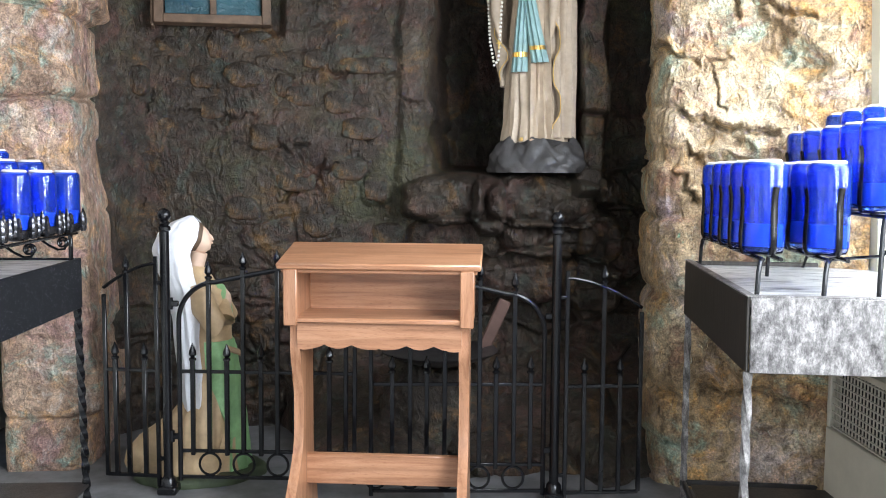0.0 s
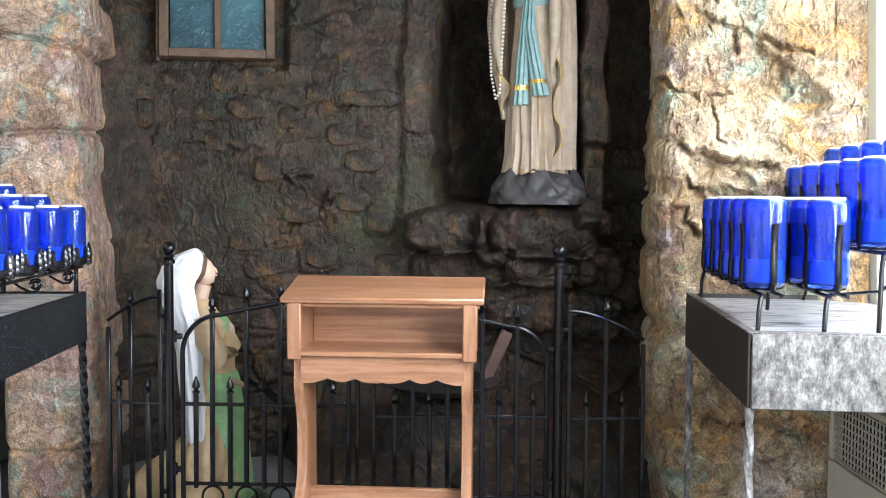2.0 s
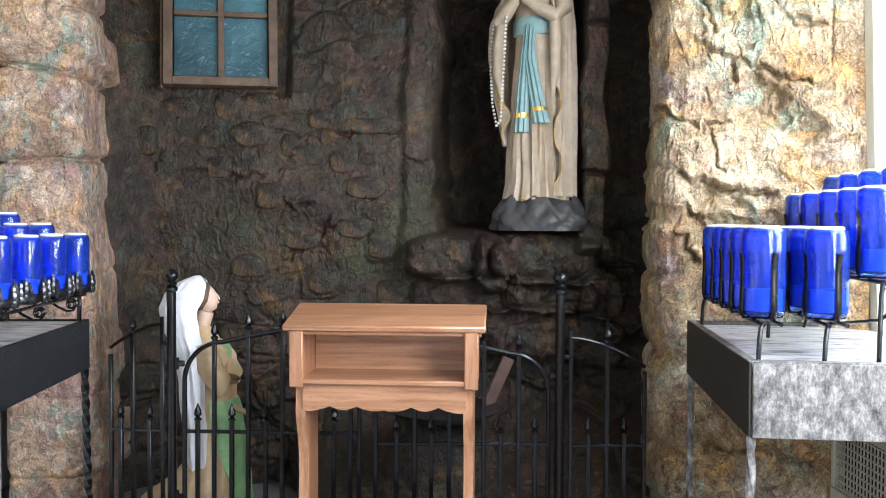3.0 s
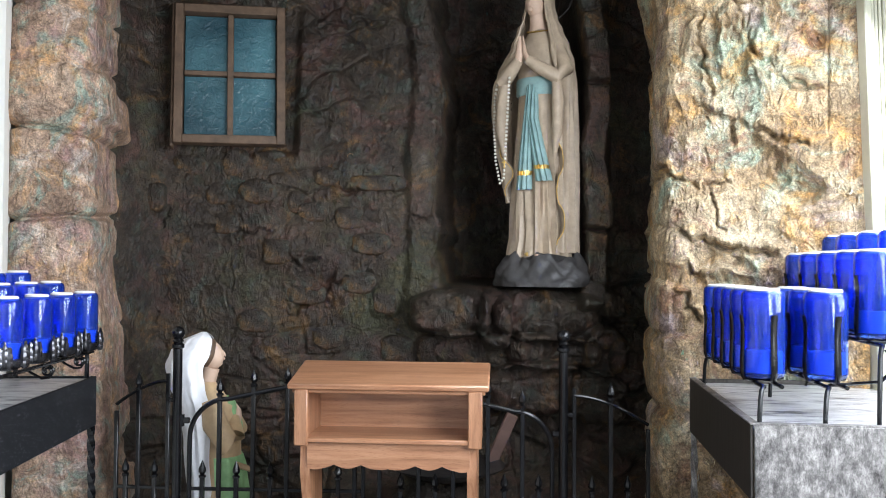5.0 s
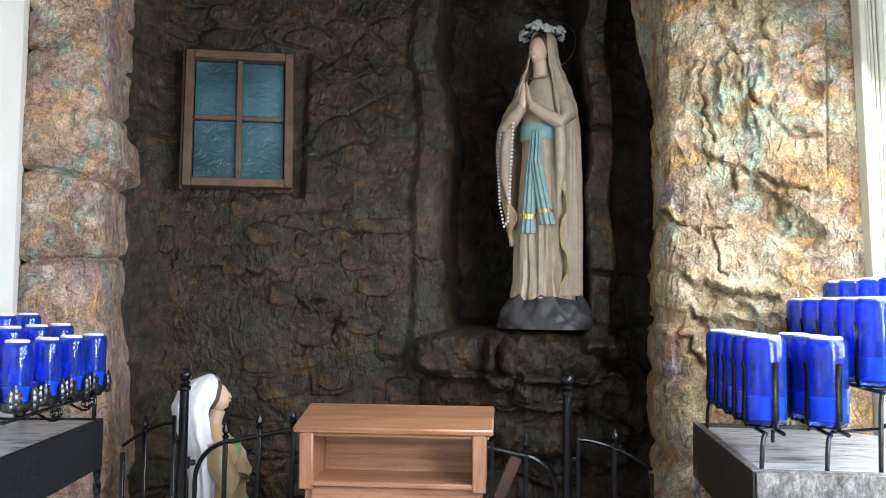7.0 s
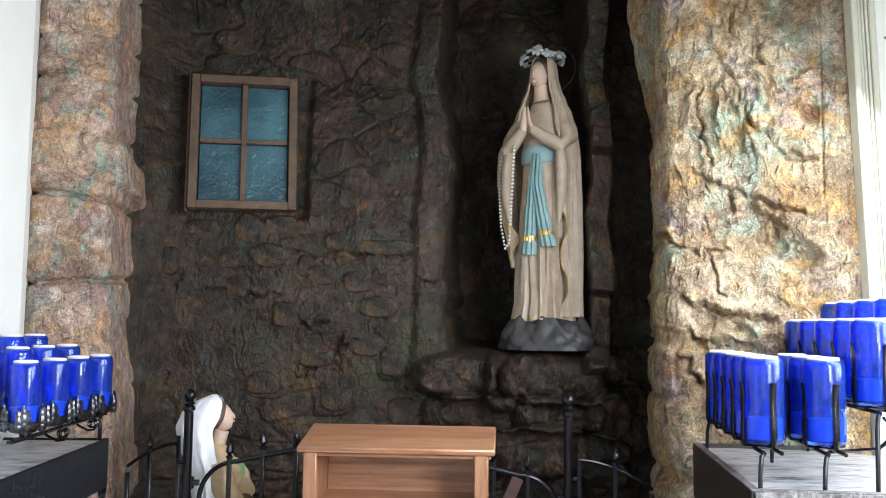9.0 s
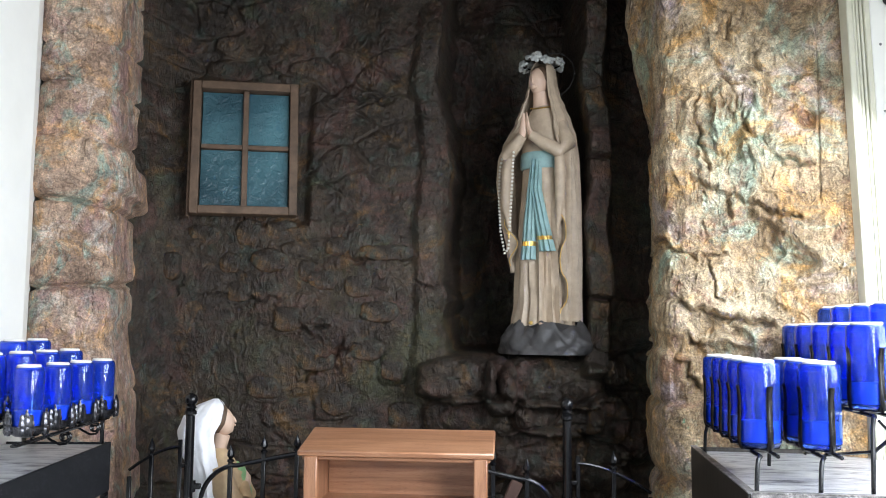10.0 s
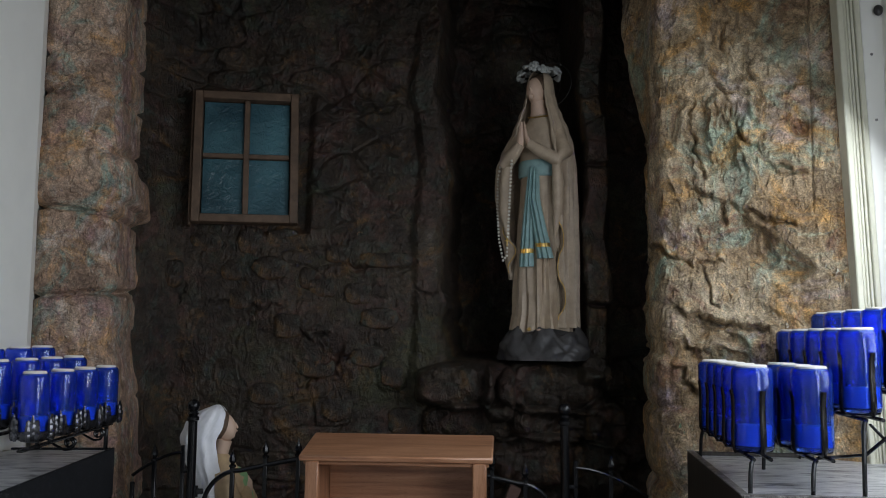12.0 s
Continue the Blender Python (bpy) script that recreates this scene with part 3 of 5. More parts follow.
rock_pillar("wall_rock_left", [(-1.60, 3.58), (-1.65, 3.30), (-1.645, 3.20), (-1.60, 3.175), (-1.43, 3.20), (-1.388, 3.225), (-1.370, 3.28), (-1.385, 3.42), (-1.43, 3.72)],
            [(0.20, 0.0, 0.024), (0.50, -0.05, 0.014), (1.365, 0.06, 0.034), (1.69, -0.03, 0.042), (1.95, 0.06, 0.018), (2.17, 0.04, 0.022), (2.34, 0.08, 0.018), (2.62, 0, 0.02), (0.92, 0.06, 0.012)],
            rock_left, 101, "pinkish brown moulded rock pillar with painted stone courses", 0.008, left_face)


def right_face(u, z, x):
    h = 0.10 * smooth(1.95, 2.55, z) * smooth(0.45, 0.25, u)
    # squared stones stacked up the inner edge
    for zc, half, out, reach in ((1.42, 0.085, 0.020, 0.95), (1.265, 0.070, 0.026, 0.86), (1.055, 0.085, 0.034, 0.86), (0.815, 0.140, 0.040, 0.88), (0.50, 0.155, 0.040, 0.88), (0.235, 0.095, 0.032, 0.88), (1.66, 0.11, 0.012, 0.86), (1.88, 0.10, 0.010, 0.86)):
        h = h + 0.62 * out * np.clip(1 - np.abs((z - zc + 0.25 * (x - 0.8) + 0.03 * fbm(u * 7, z * 4, u * 0, 2, 317)) / half) ** 7, 0, 1) * smooth(reach, reach - 0.05, x)
    for i, g in enumerate(((0.887, 2.10, 0.885, 1.80, 0.045, 0.011), (0.72, 1.56, 0.871, 1.485, 0.040, 0.010), (0.871, 1.485, 0.966, 1.471, 0.034, 0.008), (0.885, 1.473, 0.916, 1.317, 0.034, 0.006),
                           (0.82, 1.793, 0.948, 1.70, 0.034, 0.013), (0.948, 1.70, 1.197, 1.603, 0.036, 0.012), (1.133, 1.811, 1.231, 1.782, 0.034, 0.010), (0.946, 2.141, 1.071, 2.115, 0.050, 0.013),
                           (0.80, 1.335, 0.859, 1.303, 0.055, 0.015), (0.859, 1.303, 1.103, 1.236, 0.070, 0.017), (0.79, 1.13, 0.875, 1.005, 0.055, 0.014), (0.82, 1.21, 0.875, 1.15, 0.045, 0.012),
                           (0.88, 0.36, 1.23, 0.36, 0.055, 0.014))):
        h = h + gash(x, z, *g[:4], 0.85 * g[4], 0.6 * g[5], 300 + i) * (0.55 + 0.45 * np.clip(1.5 * fbm(x * 14, z * 14, x * 0, 2, 400 + i) + 0.5, 0, 1))
    # bark-like carving, a torn hollow, a knot hole, root-like relief, and a hairline split in the smooth plaster
    bark = smooth(0.89, 0.93, x) * smooth(1.12, 1.07, x) * smooth(1.80, 1.86, z) * smooth(2.14, 2.08, z)
    h = h + bark * 0.050 * (np.abs(fbm(x * 15 + 0.5 * fbm(x * 4, z * 4, x * 0, 2, 335), z * 5, x * 0, 4, 333, 0.6)) - 0.45)
    along, across = (x - 0.99) * 0.74 - (z - 1.60) * 0.67, (x - 0.99) * 0.67 + (z - 1.60) * 0.74
    torn = smooth(-0.03, 0.02, along) * smooth(0.30, 0.24, along) * smooth(-0.05, -0.01, across) * smooth(0.09, 0.05, across)
    h = h - torn * (0.022 + 0.045 * np.abs(fbm(x * 12, z * 9, x * 0, 4, 343)))
    h = h - 0.045 * np.exp(-(((x - 1.215) / 0.024) ** 2 + ((z - 1.962) / 0.030) ** 2) ** 1.5)
    root = smooth(1.29, 1.24, z + 0.27 * (x - 0.9)) * smooth(1.10, 1.16, z) * smooth(0.82, 0.90, x) + smooth(0.66, 0.60, z) * smooth(0.20, 0.28, z) * smooth(0.87, 0.92, x) * smooth(1.08, 1.0, x)
    h = h + root * 0.055 * (0.42 - np.abs(fbm(x * 11 + z * 5, z * 8, x * 0, 3, 353, 0.55)))
    for i in range(7):
        gx, gz, ga = 0.95 + 0.26 * ((i * 0.618) % 1), 1.70 + 0.80 * i / 6, (-1.2, -0.3, -0.9, 0.4, -1.4)[i % 5]
        h = h + gash(x, z, gx, gz, gx + 0.09 * math.cos(ga), gz + 0.09 * math.sin(ga), 0.024, 0.007, 371 + i)
    h = h + 0.016 * (0.3 - np.abs(fbm(x * 8 + 0.6 * fbm(x * 4, z * 4, x * 0, 2, 361), z * 6, x * 0, 4, 363))) * smooth(0.74, 0.84, x)
    upper = smooth(2.12, 2.2, z) * smooth(0.86, 0.92, x)
    h = h + upper * 0.03 * (np.abs(fbm(x * 9 + z * 4, z * 5, x * 0, 4, 383, 0.6)) - 0.4)
    return h * (1 - 0.85 * smooth(1.23, 1.27, x)) - 0.012 * np.exp(-((x - 1.246) / 0.0035) ** 2) * smooth(1.64, 1.68, z)


rock_pillar("wall_rock_right", [(0.88, 3.78), (0.80, 3.45), (0.758, 3.20), (0.776, 3.11), (0.835, 3.06), (1.0, 3.0), (1.2, 2.90), (1.31, 2.83), (1.35, 2.80)],
            [], rock_right, 151, "sunlit cream and ochre moulded rock pillar", 0.013, right_face, (0.80, 0.90))
# roof above the view, added to keep light out of the grotto
structure("ceiling_grotto_shading", Shape().box((-0.2, 3.85, 3.24), (3.2, 1.5, 0.08)), rock_back_dimmed, "unseen dark rock roof added to shade the grotto", "ceiling")


def light_block_arch():
    """Unseen rock arch over the grotto mouth, joining both pillars, added to block light."""
    a, v = np.meshgrid(np.linspace(0, 1, 120), np.linspace(0, 1, 60))
    x = -1.62 + 2.7 * a
    under = 2.58 + 0.10 * np.sin(np.pi * np.clip(a * 1.1 - 0.05, 0, 1)) + 0.03 * fbm(x * 3, x * 0, x * 0, 3, 401)
    ang = v * math.pi
    y = 3.22 - 0.16 * np.cos(ang) + 0.03 * fbm(x * 5, v * 5, x * 0, 4, 411)
    z = np.where(v < 0.5, 3.28 + (under - 3.28) * np.sin(ang), 3.28 + (under - 3.28) * np.sin(ang)) + 0.02 * fbm(x * 6, v * 6, x * 0, 3, 421)
    return np.stack([x, y, z], -1)


tagged(sheet("wall_shading_arch", light_block_arch(), rock_left), "unseen moulded rock arch added to shade the grotto mouth", "rock arch", "", "structure")


# ---- single stones that stand proud of the rear wall ----
def wall_stone(x, z, w, h, seed):
    col, row = int(round((x + 1.62) / 2.74 * (REAR.shape[1] - 1))), int(round((z + 0.02) / 3.30 * (REAR.shape[0] - 1)))
    y = float(REAR[max(row - 6, 0):row + 7, max(col - 6, 0):col + 7, 1].mean())
    sh, n = Shape(), 20
    rings = []
    for q, (k, d) in enumerate(((1.04, 0.03), (1.0, 0.004), (0.96, -0.005), (0.86, -0.009), (0.55, -0.012), (0.15, -0.013))):
        ring = []
        for j in range(n):
            a = 2 * math.pi * j / n
            ca, sa = math.cos(a), math.sin(a)
            sq = (abs(ca) ** 3.2 + abs(sa) ** 3.2) ** (-1 / 3.2)
            wob = 1 + 0.24 * float(value_noise(np.array(ca * 1.7 + seed * 7.1), np.array(sa * 1.7), np.array(0.5), seed))
            lump = 0.009 * float(value_noise(np.array(ca * k * 2.3), np.array(sa * k * 2.3 + seed * 3.3), np.array(1.5), seed + 40))
            ring.append(Vector((w / 2 * sq * wob * ca * k, d + lump, h / 2 * sq * wob * sa * k)))
        rings.append(ring)
    ob = part("stone", sh.loft(rings), rock_back_dimmed, wall_rear, "", 60)
    ob.location = (x, y, z)


STONES = [(-0.946, 1.644, 0.109, 0.116), (-0.846, 1.519, 0.16, 0.102), (-1.026, 1.506, 0.097, 0.097), (-0.606, 1.431, 0.145, 0.087), (-0.981, 1.377, 0.106, 0.097), (-0.317, 1.557, 0.254, 0.073), (-0.346, 1.292, 0.169, 0.097), (-0.286, 1.034, 0.102, 0.102), (-0.534, 1.579, 0.121, 0.085), (-1.147, 1.633, 0.145, 0.097), (-0.75, 1.261, 0.145, 0.109), (-0.632, 1.072, 0.169, 0.097), (-0.861, 0.951, 0.145, 0.109), (-0.44, 1.404, 0.133, 0.097), (-1.292, 1.492, 0.121, 0.121), (-0.805, 1.658, 0.145, 0.085), (-0.677, 1.473, 0.073, 0.097), (-0.393, 1.121, 0.145, 0.097), (-0.226, 0.835, 0.169, 0.121), (-0.538, 0.881, 0.145, 0.097)]
for i, (x, z, w, h) in enumerate(STONES):
    wall_stone(x, z, w, h, i)

# ---- window in the rear wall ----
def grotto_window():
    w, h = 0.476, 0.632
    win = thing("window_1", pose(-0.966, 3.775, 1.718, -8, -0.5, 11) @ pose(0, 0, 0.0), "small brown wooden window with four blue textured glass panes", "window", "", "structure")
    fw, fd = 0.038, 0.05
    fr = Shape()
    fr.box((-w / 2 + fw / 2, 0, h / 2), (fw, fd, h)).box((w / 2 - fw / 2, 0, h / 2), (fw, fd, h))
    fr.box((0, -0.002, fw / 2), (w - 2 * fw, fd, fw)).box((0, -0.002, h - fw / 2), (w - 2 * fw, fd, fw))
    part("window_frame", fr, frame_wood, win)
    part("window_casing", Shape().box((-w / 2 - 0.008, 0.022, h / 2), (0.012, 0.05, h + 0.02)).box((0, 0.022, h + 0.007), (w, 0.05, 0.010)), frame_wood, win)
    part("mullion", Shape().box((0, 0.004, h / 2), (0.026, 0.03, h - 2 * fw)), frame_wood, win)
    for sx in (-1, 1):
        part("glazing_bar", Shape().box((sx * (w / 4 - 0.0155), 0.006, h / 2 + 0.005), (w / 2 - fw - 0.013, 0.028, 0.022)), frame_wood, win)
        for sz in (-1, 1):
            part("pane", Shape().box((sx * (w / 4 - 0.0155), 0.012, h / 2 + sz * (h / 4 - 0.018)), (w / 2 - fw - 0.016, 0.006, h / 2 - fw - 0.014), None, 0.001), pane_glass, win)
    return win


grotto_window()


# ---- oak kneeler ----
def kneeler():
    k = thing("kneeler", pose(-0.193, 2.614, 0, 0, 0, -3.7), "varnished oak prayer kneeler with open book shelf", "kneeler")
    hw = 0.307
    slope = math.atan2(0.046, 0.234)
    top = part("top_board", Shape().box((0, 0, 0), (2 * hw, 0.242, 0.020), None, 0.007), oak_x, k)
    top.matrix_local = pose(0, 0.115, 0.850, math.degrees(slope), 0, 0)
    mould = part("edge_moulding", Shape().box((0, 0, 0), (2 * hw - 0.024, 0.216, 0.014), None, 0.006), oak_x, k)
    mould.matrix_local = pose(0, 0.119, 0.832, math.degrees(slope), 0, 0)
    x0, th = 0.283, 0.034
    for s in (-1, 1):
        prof = [(0.012, 0.650), (0.012, 0.812), (0.222, 0.853), (0.222, 0.650)]
        sh = Shape().loft([[Vector((s * x0 - s * th * q, y, z)) for y, z in prof] for q in (0, 1)])
        side = part("side_panel", sh, oak_z, k)
        # flat pilaster on the front edge of the side
        part("pilaster", Shape().box((s * (x0 - 0.018), 0.006, 0.733), (0.042, 0.016, 0.172), None, 0.004), oak_z, side)
        outline = []
        for i in range(25):
            z = 0.655 - 0.655 * i / 24
            y = 0.022 + 0.050 * smooth(0.60, 0.40, z) * smooth(0.10, 0.34, z) - 0.125 * (1 - smooth(0.03, 0.27, z)) + 0.012 * math.exp(-((z - 0.615) / 0.02) ** 2)
            outline.append((float(y), z))
        back = [(0.215 + 0.06 * float(1 - smooth(0.0, 0.25, z)), z) for _, z in outline[::-1]]
        lx = s * (x0 - 0.012)
        part("leg", Shape().loft([[Vector((lx - s * 0.030 * q, y, z)) for y, z in outline + back] for q in (0, 1)]), oak_z, k)
    inner = 2 * (x0 - th)
    part("back_panel", Shape().box((0, 0.212, 0.745), (inner - 0.002, 0.014, 0.20), None, 0.001), oak_x, k)
    part("shelf", Shape().box((0, 0.105, 0.664), (2 * x0 - 0.03, 0.205, 0.016), None, 0.006), oak_x, k)
    # apron with a scalloped lower edge
    n = 90
    low = []
    for i in range(n + 1):
        x = -inner / 2 + inner * i / n
        a = abs(x) / (inner / 2)
        z = 0.588 - 0.012 * abs(math.sin(a * math.pi * 3.0)) - 0.012 * smooth(0.78, 1.0, a) - 0.010 * math.exp(-(a / 0.10) ** 2)
        low.append((x, float(z)))
    part("apron", Shape().loft([[Vector((x, y, z)) for x, z in low + [(inner / 2, 0.656), (-inner / 2, 0.656)]] for y in (0.022, 0.042)]), oak_x, k)
    part("stretcher", Shape().box((0, 0.125, 0.172), (inner + 0.01, 0.022, 0.098), None, 0.003), oak_x, k)


kneeler()


# ---- wrought iron fence ----
def finial(sh, x, z, r=0.0135):
    sh.lathe([(0.006, z - 0.048), (r * 0.95, z - 0.044), (r * 0.95, z - 0.038), (0.006, z - 0.034), (r, z - 0.024), (r * 0.9, z - 0.012), (0.0045, z + 0.006), (0.0015, z + 0.014)], (x, 0, 0), 8)


def picket(x, z0, z1, parent):
    bar = part("picket", Shape().box((x, 0, (z0 + z1 - 0.05) / 2), (0.0150, 0.0150, z1 - 0.05 - z0), None, 0.002), iron, parent)
    tip = Shape()
    finial(tip, x, z1 - 0.012)
    part("finial", tip, iron, bar)


def rail(x0, x1, z, parent, h=0.012):
    part("rail", Shape().box(((x0 + x1) / 2, 0, z), (abs(x1 - x0), 0.010, h), None, 0.002), iron, parent)


def gate_leaf(name, m, width, label):
    """Local x runs from the hinge towards the meeting stile."""
    g = thing(name, m, label, "gate", "gate leaves of the fence")
    arch = [(0, 0, 0.045), (0, 0, 0.35), (0, 0, 0.60)]
    for i in range(1, 13):
        a = math.pi / 2 * i / 12
        arch.append((0.13 * (1 - math.cos(a)), 0, 0.60 + 0.135 * math.sin(a)))
    for i in range(1, 11):
        q = i / 10
        arch.append((0.13 + (width - 0.13) * q, 0, 0.735 + 0.068 * math.sin(q * math.pi / 2)))
    part("arched_stile", Shape().tube(arch, 0.0085, 8), iron, g)
    part("meeting_stile", Shape().box((width, 0, 0.42), (0.014, 0.012, 0.76), None, 0.002), iron, g)
    rail(0.005, width - 0.007, 0.427, g)
    rail(0.005, width - 0.007, 0.150, g)
    rail(0.005, width - 0.007, 0.058, g)
    step = 0.117
    for i in range(5):
        x = 0.102 + step * i
        if x < width - 0.02:
            zr = 0.70 + 0.10 * min(1, x / 0.25) ** 0.6
            picket(x, 0.145, zr + 0.045, g)
        xs = x - step / 2 + 0.002
        picket(xs, 0.135, 0.522, g)
        if xs < width - 0.03:
            ring = [(x + 0.036 * math.cos(a), 0, 0.104 + 0.038 * math.sin(a)) for a in (2 * math.pi * j / 20 for j in range(20))]
            part("ring", Shape().tube(ring, 0.0045, 6, closed=True), iron, g)
    for z in (0.20, 0.66):
        part("hinge", Shape().box((-0.022, 0, z), (0.044, 0.014, 0.02), None, 0.003).lathe([(0.011, z - 0.02), (0.011, z + 0.02)], (-0.03, 0, 0), 8), iron, g)
    return g


def fence_post(x, y, label):
    p = thing("fence_post", pose(x, y, 0), label, "fence post", "posts of the iron fence")
    part("shaft", Shape().lathe([(0.016, 0.03), (0.016, 0.915)], seg=14), iron, p)
    part("collar", Shape().lathe([(0.016, 0.905), (0.022, 0.910), (0.022, 0.920), (0.015, 0.925), (0.021, 0.932), (0.013, 0.942)], seg=14), iron, p)
    part("ball", Shape().ball((0, 0, 0.960), 0.0235, 14), iron, p)
    part("foot", Shape().box((0, 0, 0.014), (0.066, 0.066, 0.028), None, 0.005).lathe([(0.028, 0.026), (0.026, 0.05), (0.018, 0.06)], seg=12), iron, p)
    return p


fence_post(-0.941, 2.985, "black iron fence post with ball top")
fence_post(0.382, 2.948, "black iron fence post with ball top")
gate_leaf("gate_leaf", pose(-0.900, 2.985, 0.0, 0, 0.3, -1.0), 0.60, "black wrought iron gate leaf with spear finials")
leafR = gate_leaf("gate_leaf", pose(0.345, 2.952, -0.030, 0, 0, 181) @ Matrix.Diagonal((1, 1, 1, 1)), 0.585, "sagging black wrought iron gate leaf with spear finials")


def side_panel(m, width, tip, shorts, talls, label, drop):
    g = thing("iron_fence", m, label, "fence", "side panels of the iron fence")
    arc = [(width * q, 0, 0.795 - drop * q ** 1.7) for q in (i / 12 for i in range(13))]
    part("top_rail", Shape().tube(arc, 0.0085, 8, flat=0.7), iron, g)
    part("stile", Shape().box((0, 0, 0.42), (0.014, 0.012, 0.80), None, 0.002), iron, g)
    part("stile", Shape().box((width, 0, 0.37), (0.014, 0.012, 0.72 - drop), None, 0.002), iron, g)
    rail(0, width, 0.427, g)
    rail(0, width, 0.058, g)
    for x in shorts:
        picket(x, 0.06, 0.522, g)
    for x in talls:
        picket(x, 0.06, tip, g)
    for z in (0.12, 0.73):
        part("bracket", Shape().box((-0.02, 0, z), (0.05, 0.012, 0.014)), iron, g)


side_panel(pose(-0.975, 2.99, 0, 0, 0, 174), 0.185, 0.820, (0.046, 0.150), (0.105,), "black wrought iron side panel curving down to the rock", 0.085)
side_panel(pose(0.419, 2.95, -0.036, 0, 0, 4), 0.255, 0.835, (0.062, 0.185), (0.125,), "black wrought iron side panel curving down to the rock", 0.10)


# ---- statues ----
def ring_at(cx, cy, z, rx, ry, folds=(), n=72, tilt=0.0):
    out = []
    for j in range(n):
        a = 2 * math.pi * j / n
        k = 1 + sum(amp * (2.4 * abs(math.sin(freq * a / 2 + ph)) - 1.5) for freq, amp, ph in folds)
        out.append(Vector((cx + rx * k * math.cos(a), cy + ry * k * math.sin(a), z + tilt * math.cos(a))))
    return out


def lerp_table(table, z):
    for a, b in zip(table, table[1:]):
        if a[0] <= z <= b[0]:
            q = (z - a[0]) / (b[0] - a[0])
            q = q * q * (3 - 2 * q)
            return [p + (r - p) * q for p, r in zip(a[1:], b[1:])]
    return list(table[-1][1:])


def standing_statue():
    """Robed standing figure: robe, mantle, sash, joined arms, head and veil in one mesh."""
    s = Shape()
    # slots: 0 cream 1 blue 2 skin 3 gilt 4 grey rock
    robe = [(0.0, 0.132, 0.092), (0.10, 0.117, 0.084), (0.40, 0.105, 0.080), (0.68, 0.095, 0.078), (0.82, 0.10, 0.075), (0.91, 0.096, 0.066), (0.96, 0.066, 0.055), (0.99, 0.046, 0.042)]
    rings = []
    for i in range(60):
        z = 0.99 * i / 59
        rx, ry = lerp_table(robe, z)
        f = smooth(0.75, 0.35, z)
        rings.append(ring_at(0.006, 0, z, rx, ry, ((17, 0.10 * f, 1 + z * 2.5), (9, 0.07 * f, 2.4 - 2 * z), (29, 0.055 * f, 0.4 + z))))
    s.loft(rings, 0)
    # mantle: an open shell round the back and both sides, falling to the ground
    right = [(0.02, 0.165, 0.110), (0.25, 0.163, 0.112), (0.5, 0.158, 0.115), (0.72, 0.152, 0.112), (0.85, 0.144, 0.105), (0.92, 0.126, 0.098), (0.99, 0.100, 0.086), (1.04, 0.078, 0.078), (1.10, 0.065, 0.076), (1.16, 0.058, 0.072), (1.195, 0.040, 0.052), (1.205, 0.026, 0.036)]
    left = [(0.24, 0.142, 0.100), (0.34, 0.158, 0.105), (0.5, 0.184, 0.112), (0.64, 0.200, 0.115), (0.75, 0.196, 0.112), (0.85, 0.160, 0.104), (0.92, 0.126, 0.098), (0.99, 0.100, 0.086), (1.04, 0.078, 0.078), (1.10, 0.065, 0.076), (1.16, 0.058, 0.072), (1.195, 0.040, 0.052), (1.205, 0.026, 0.036)]
    for side, mantle in ((-1, left), (1, right)):
        grid = []
        z0 = mantle[0][0]
        for i in range(70):
            z = z0 + (1.205 - z0) * i / 69
            rx, ry = lerp_table(mantle, z)
            fold = 0.4 + 0.6 * smooth(1.0, 0.7, z) if z < 1.0 else 0.4 * smooth(1.16, 1.0, z)
            open_at = (0.78 if side > 0 else 1.02) - 0.10 * math.sin(z * 24 + side) * fold - 0.20 * smooth(0.78, 0.90, z) + (0.06 if side > 0 else -0.12) * smooth(0.93, 1.05, z)
            row = []
            for j in range(73):
                a = math.pi / 2 - side * (math.pi - open_at) * j / 72
                k = 1 + fold * (0.105 * (2 * abs(math.sin(6.5 * a + 1.2 * z)) - 1.27) + 0.055 * (2 * abs(math.sin(15 * a - z)) - 1.27))
                row.append(Vector((rx * k * math.cos(a), 0.012 + ry * k * math.sin(a), z)))
            inner = [Vector((p.x * 0.93, 0.012 + (p.y - 0.012) * 0.93, p.z)) for p in row[::-1]]
            grid.append(row + inner)
        s.loft(grid, 0, True, True)
        s.tube([r[72] + Vector((0, -0.001, 0)) for r in grid[2:44]], 0.0022, 6, 3)
    # sleeves and joined palms, turned a little to one side
    for sx in (-1, 1):
        s.tube([(sx * 0.095, -0.02, 0.90), (sx * 0.135, -0.055, 0.80), (sx * 0.118 - 0.01, -0.095, 0.765), (sx * 0.06 - 0.02, -0.118, 0.805), (sx * 0.02 - 0.028, -0.128, 0.84)],
               [0.030, 0.036, 0.034, 0.028, 0.021], 14, 0)
        s.tube([(sx * 0.026 - 0.028, -0.126, 0.83), (sx * 0.012 - 0.032, -0.135, 0.87), (sx * 0.007 - 0.036, -0.132, 0.94)], [0.017, 0.017, 0.006], 10, 2, 0.6)
        # wide sleeve hanging from the forearm
        s.tube([(sx * 0.115 - 0.01, -0.085, 0.77), (sx * 0.125 - 0.012, -0.088, 0.66), (sx * 0.128 - 0.02, -0.075, 0.54), (sx * 0.11 - 0.02, -0.06, 0.42)], [0.020, 0.026, 0.022, 0.006], 12, 0, 1.2)
    # sash: waistband and two tails
    s.loft([ring_at(0.006, 0, z, 0.101 + d, 0.083 + d, n=48) for z, d in ((0.700, 0.0), (0.708, 0.005), (0.765, 0.005), (0.775, 0.0))], 1)
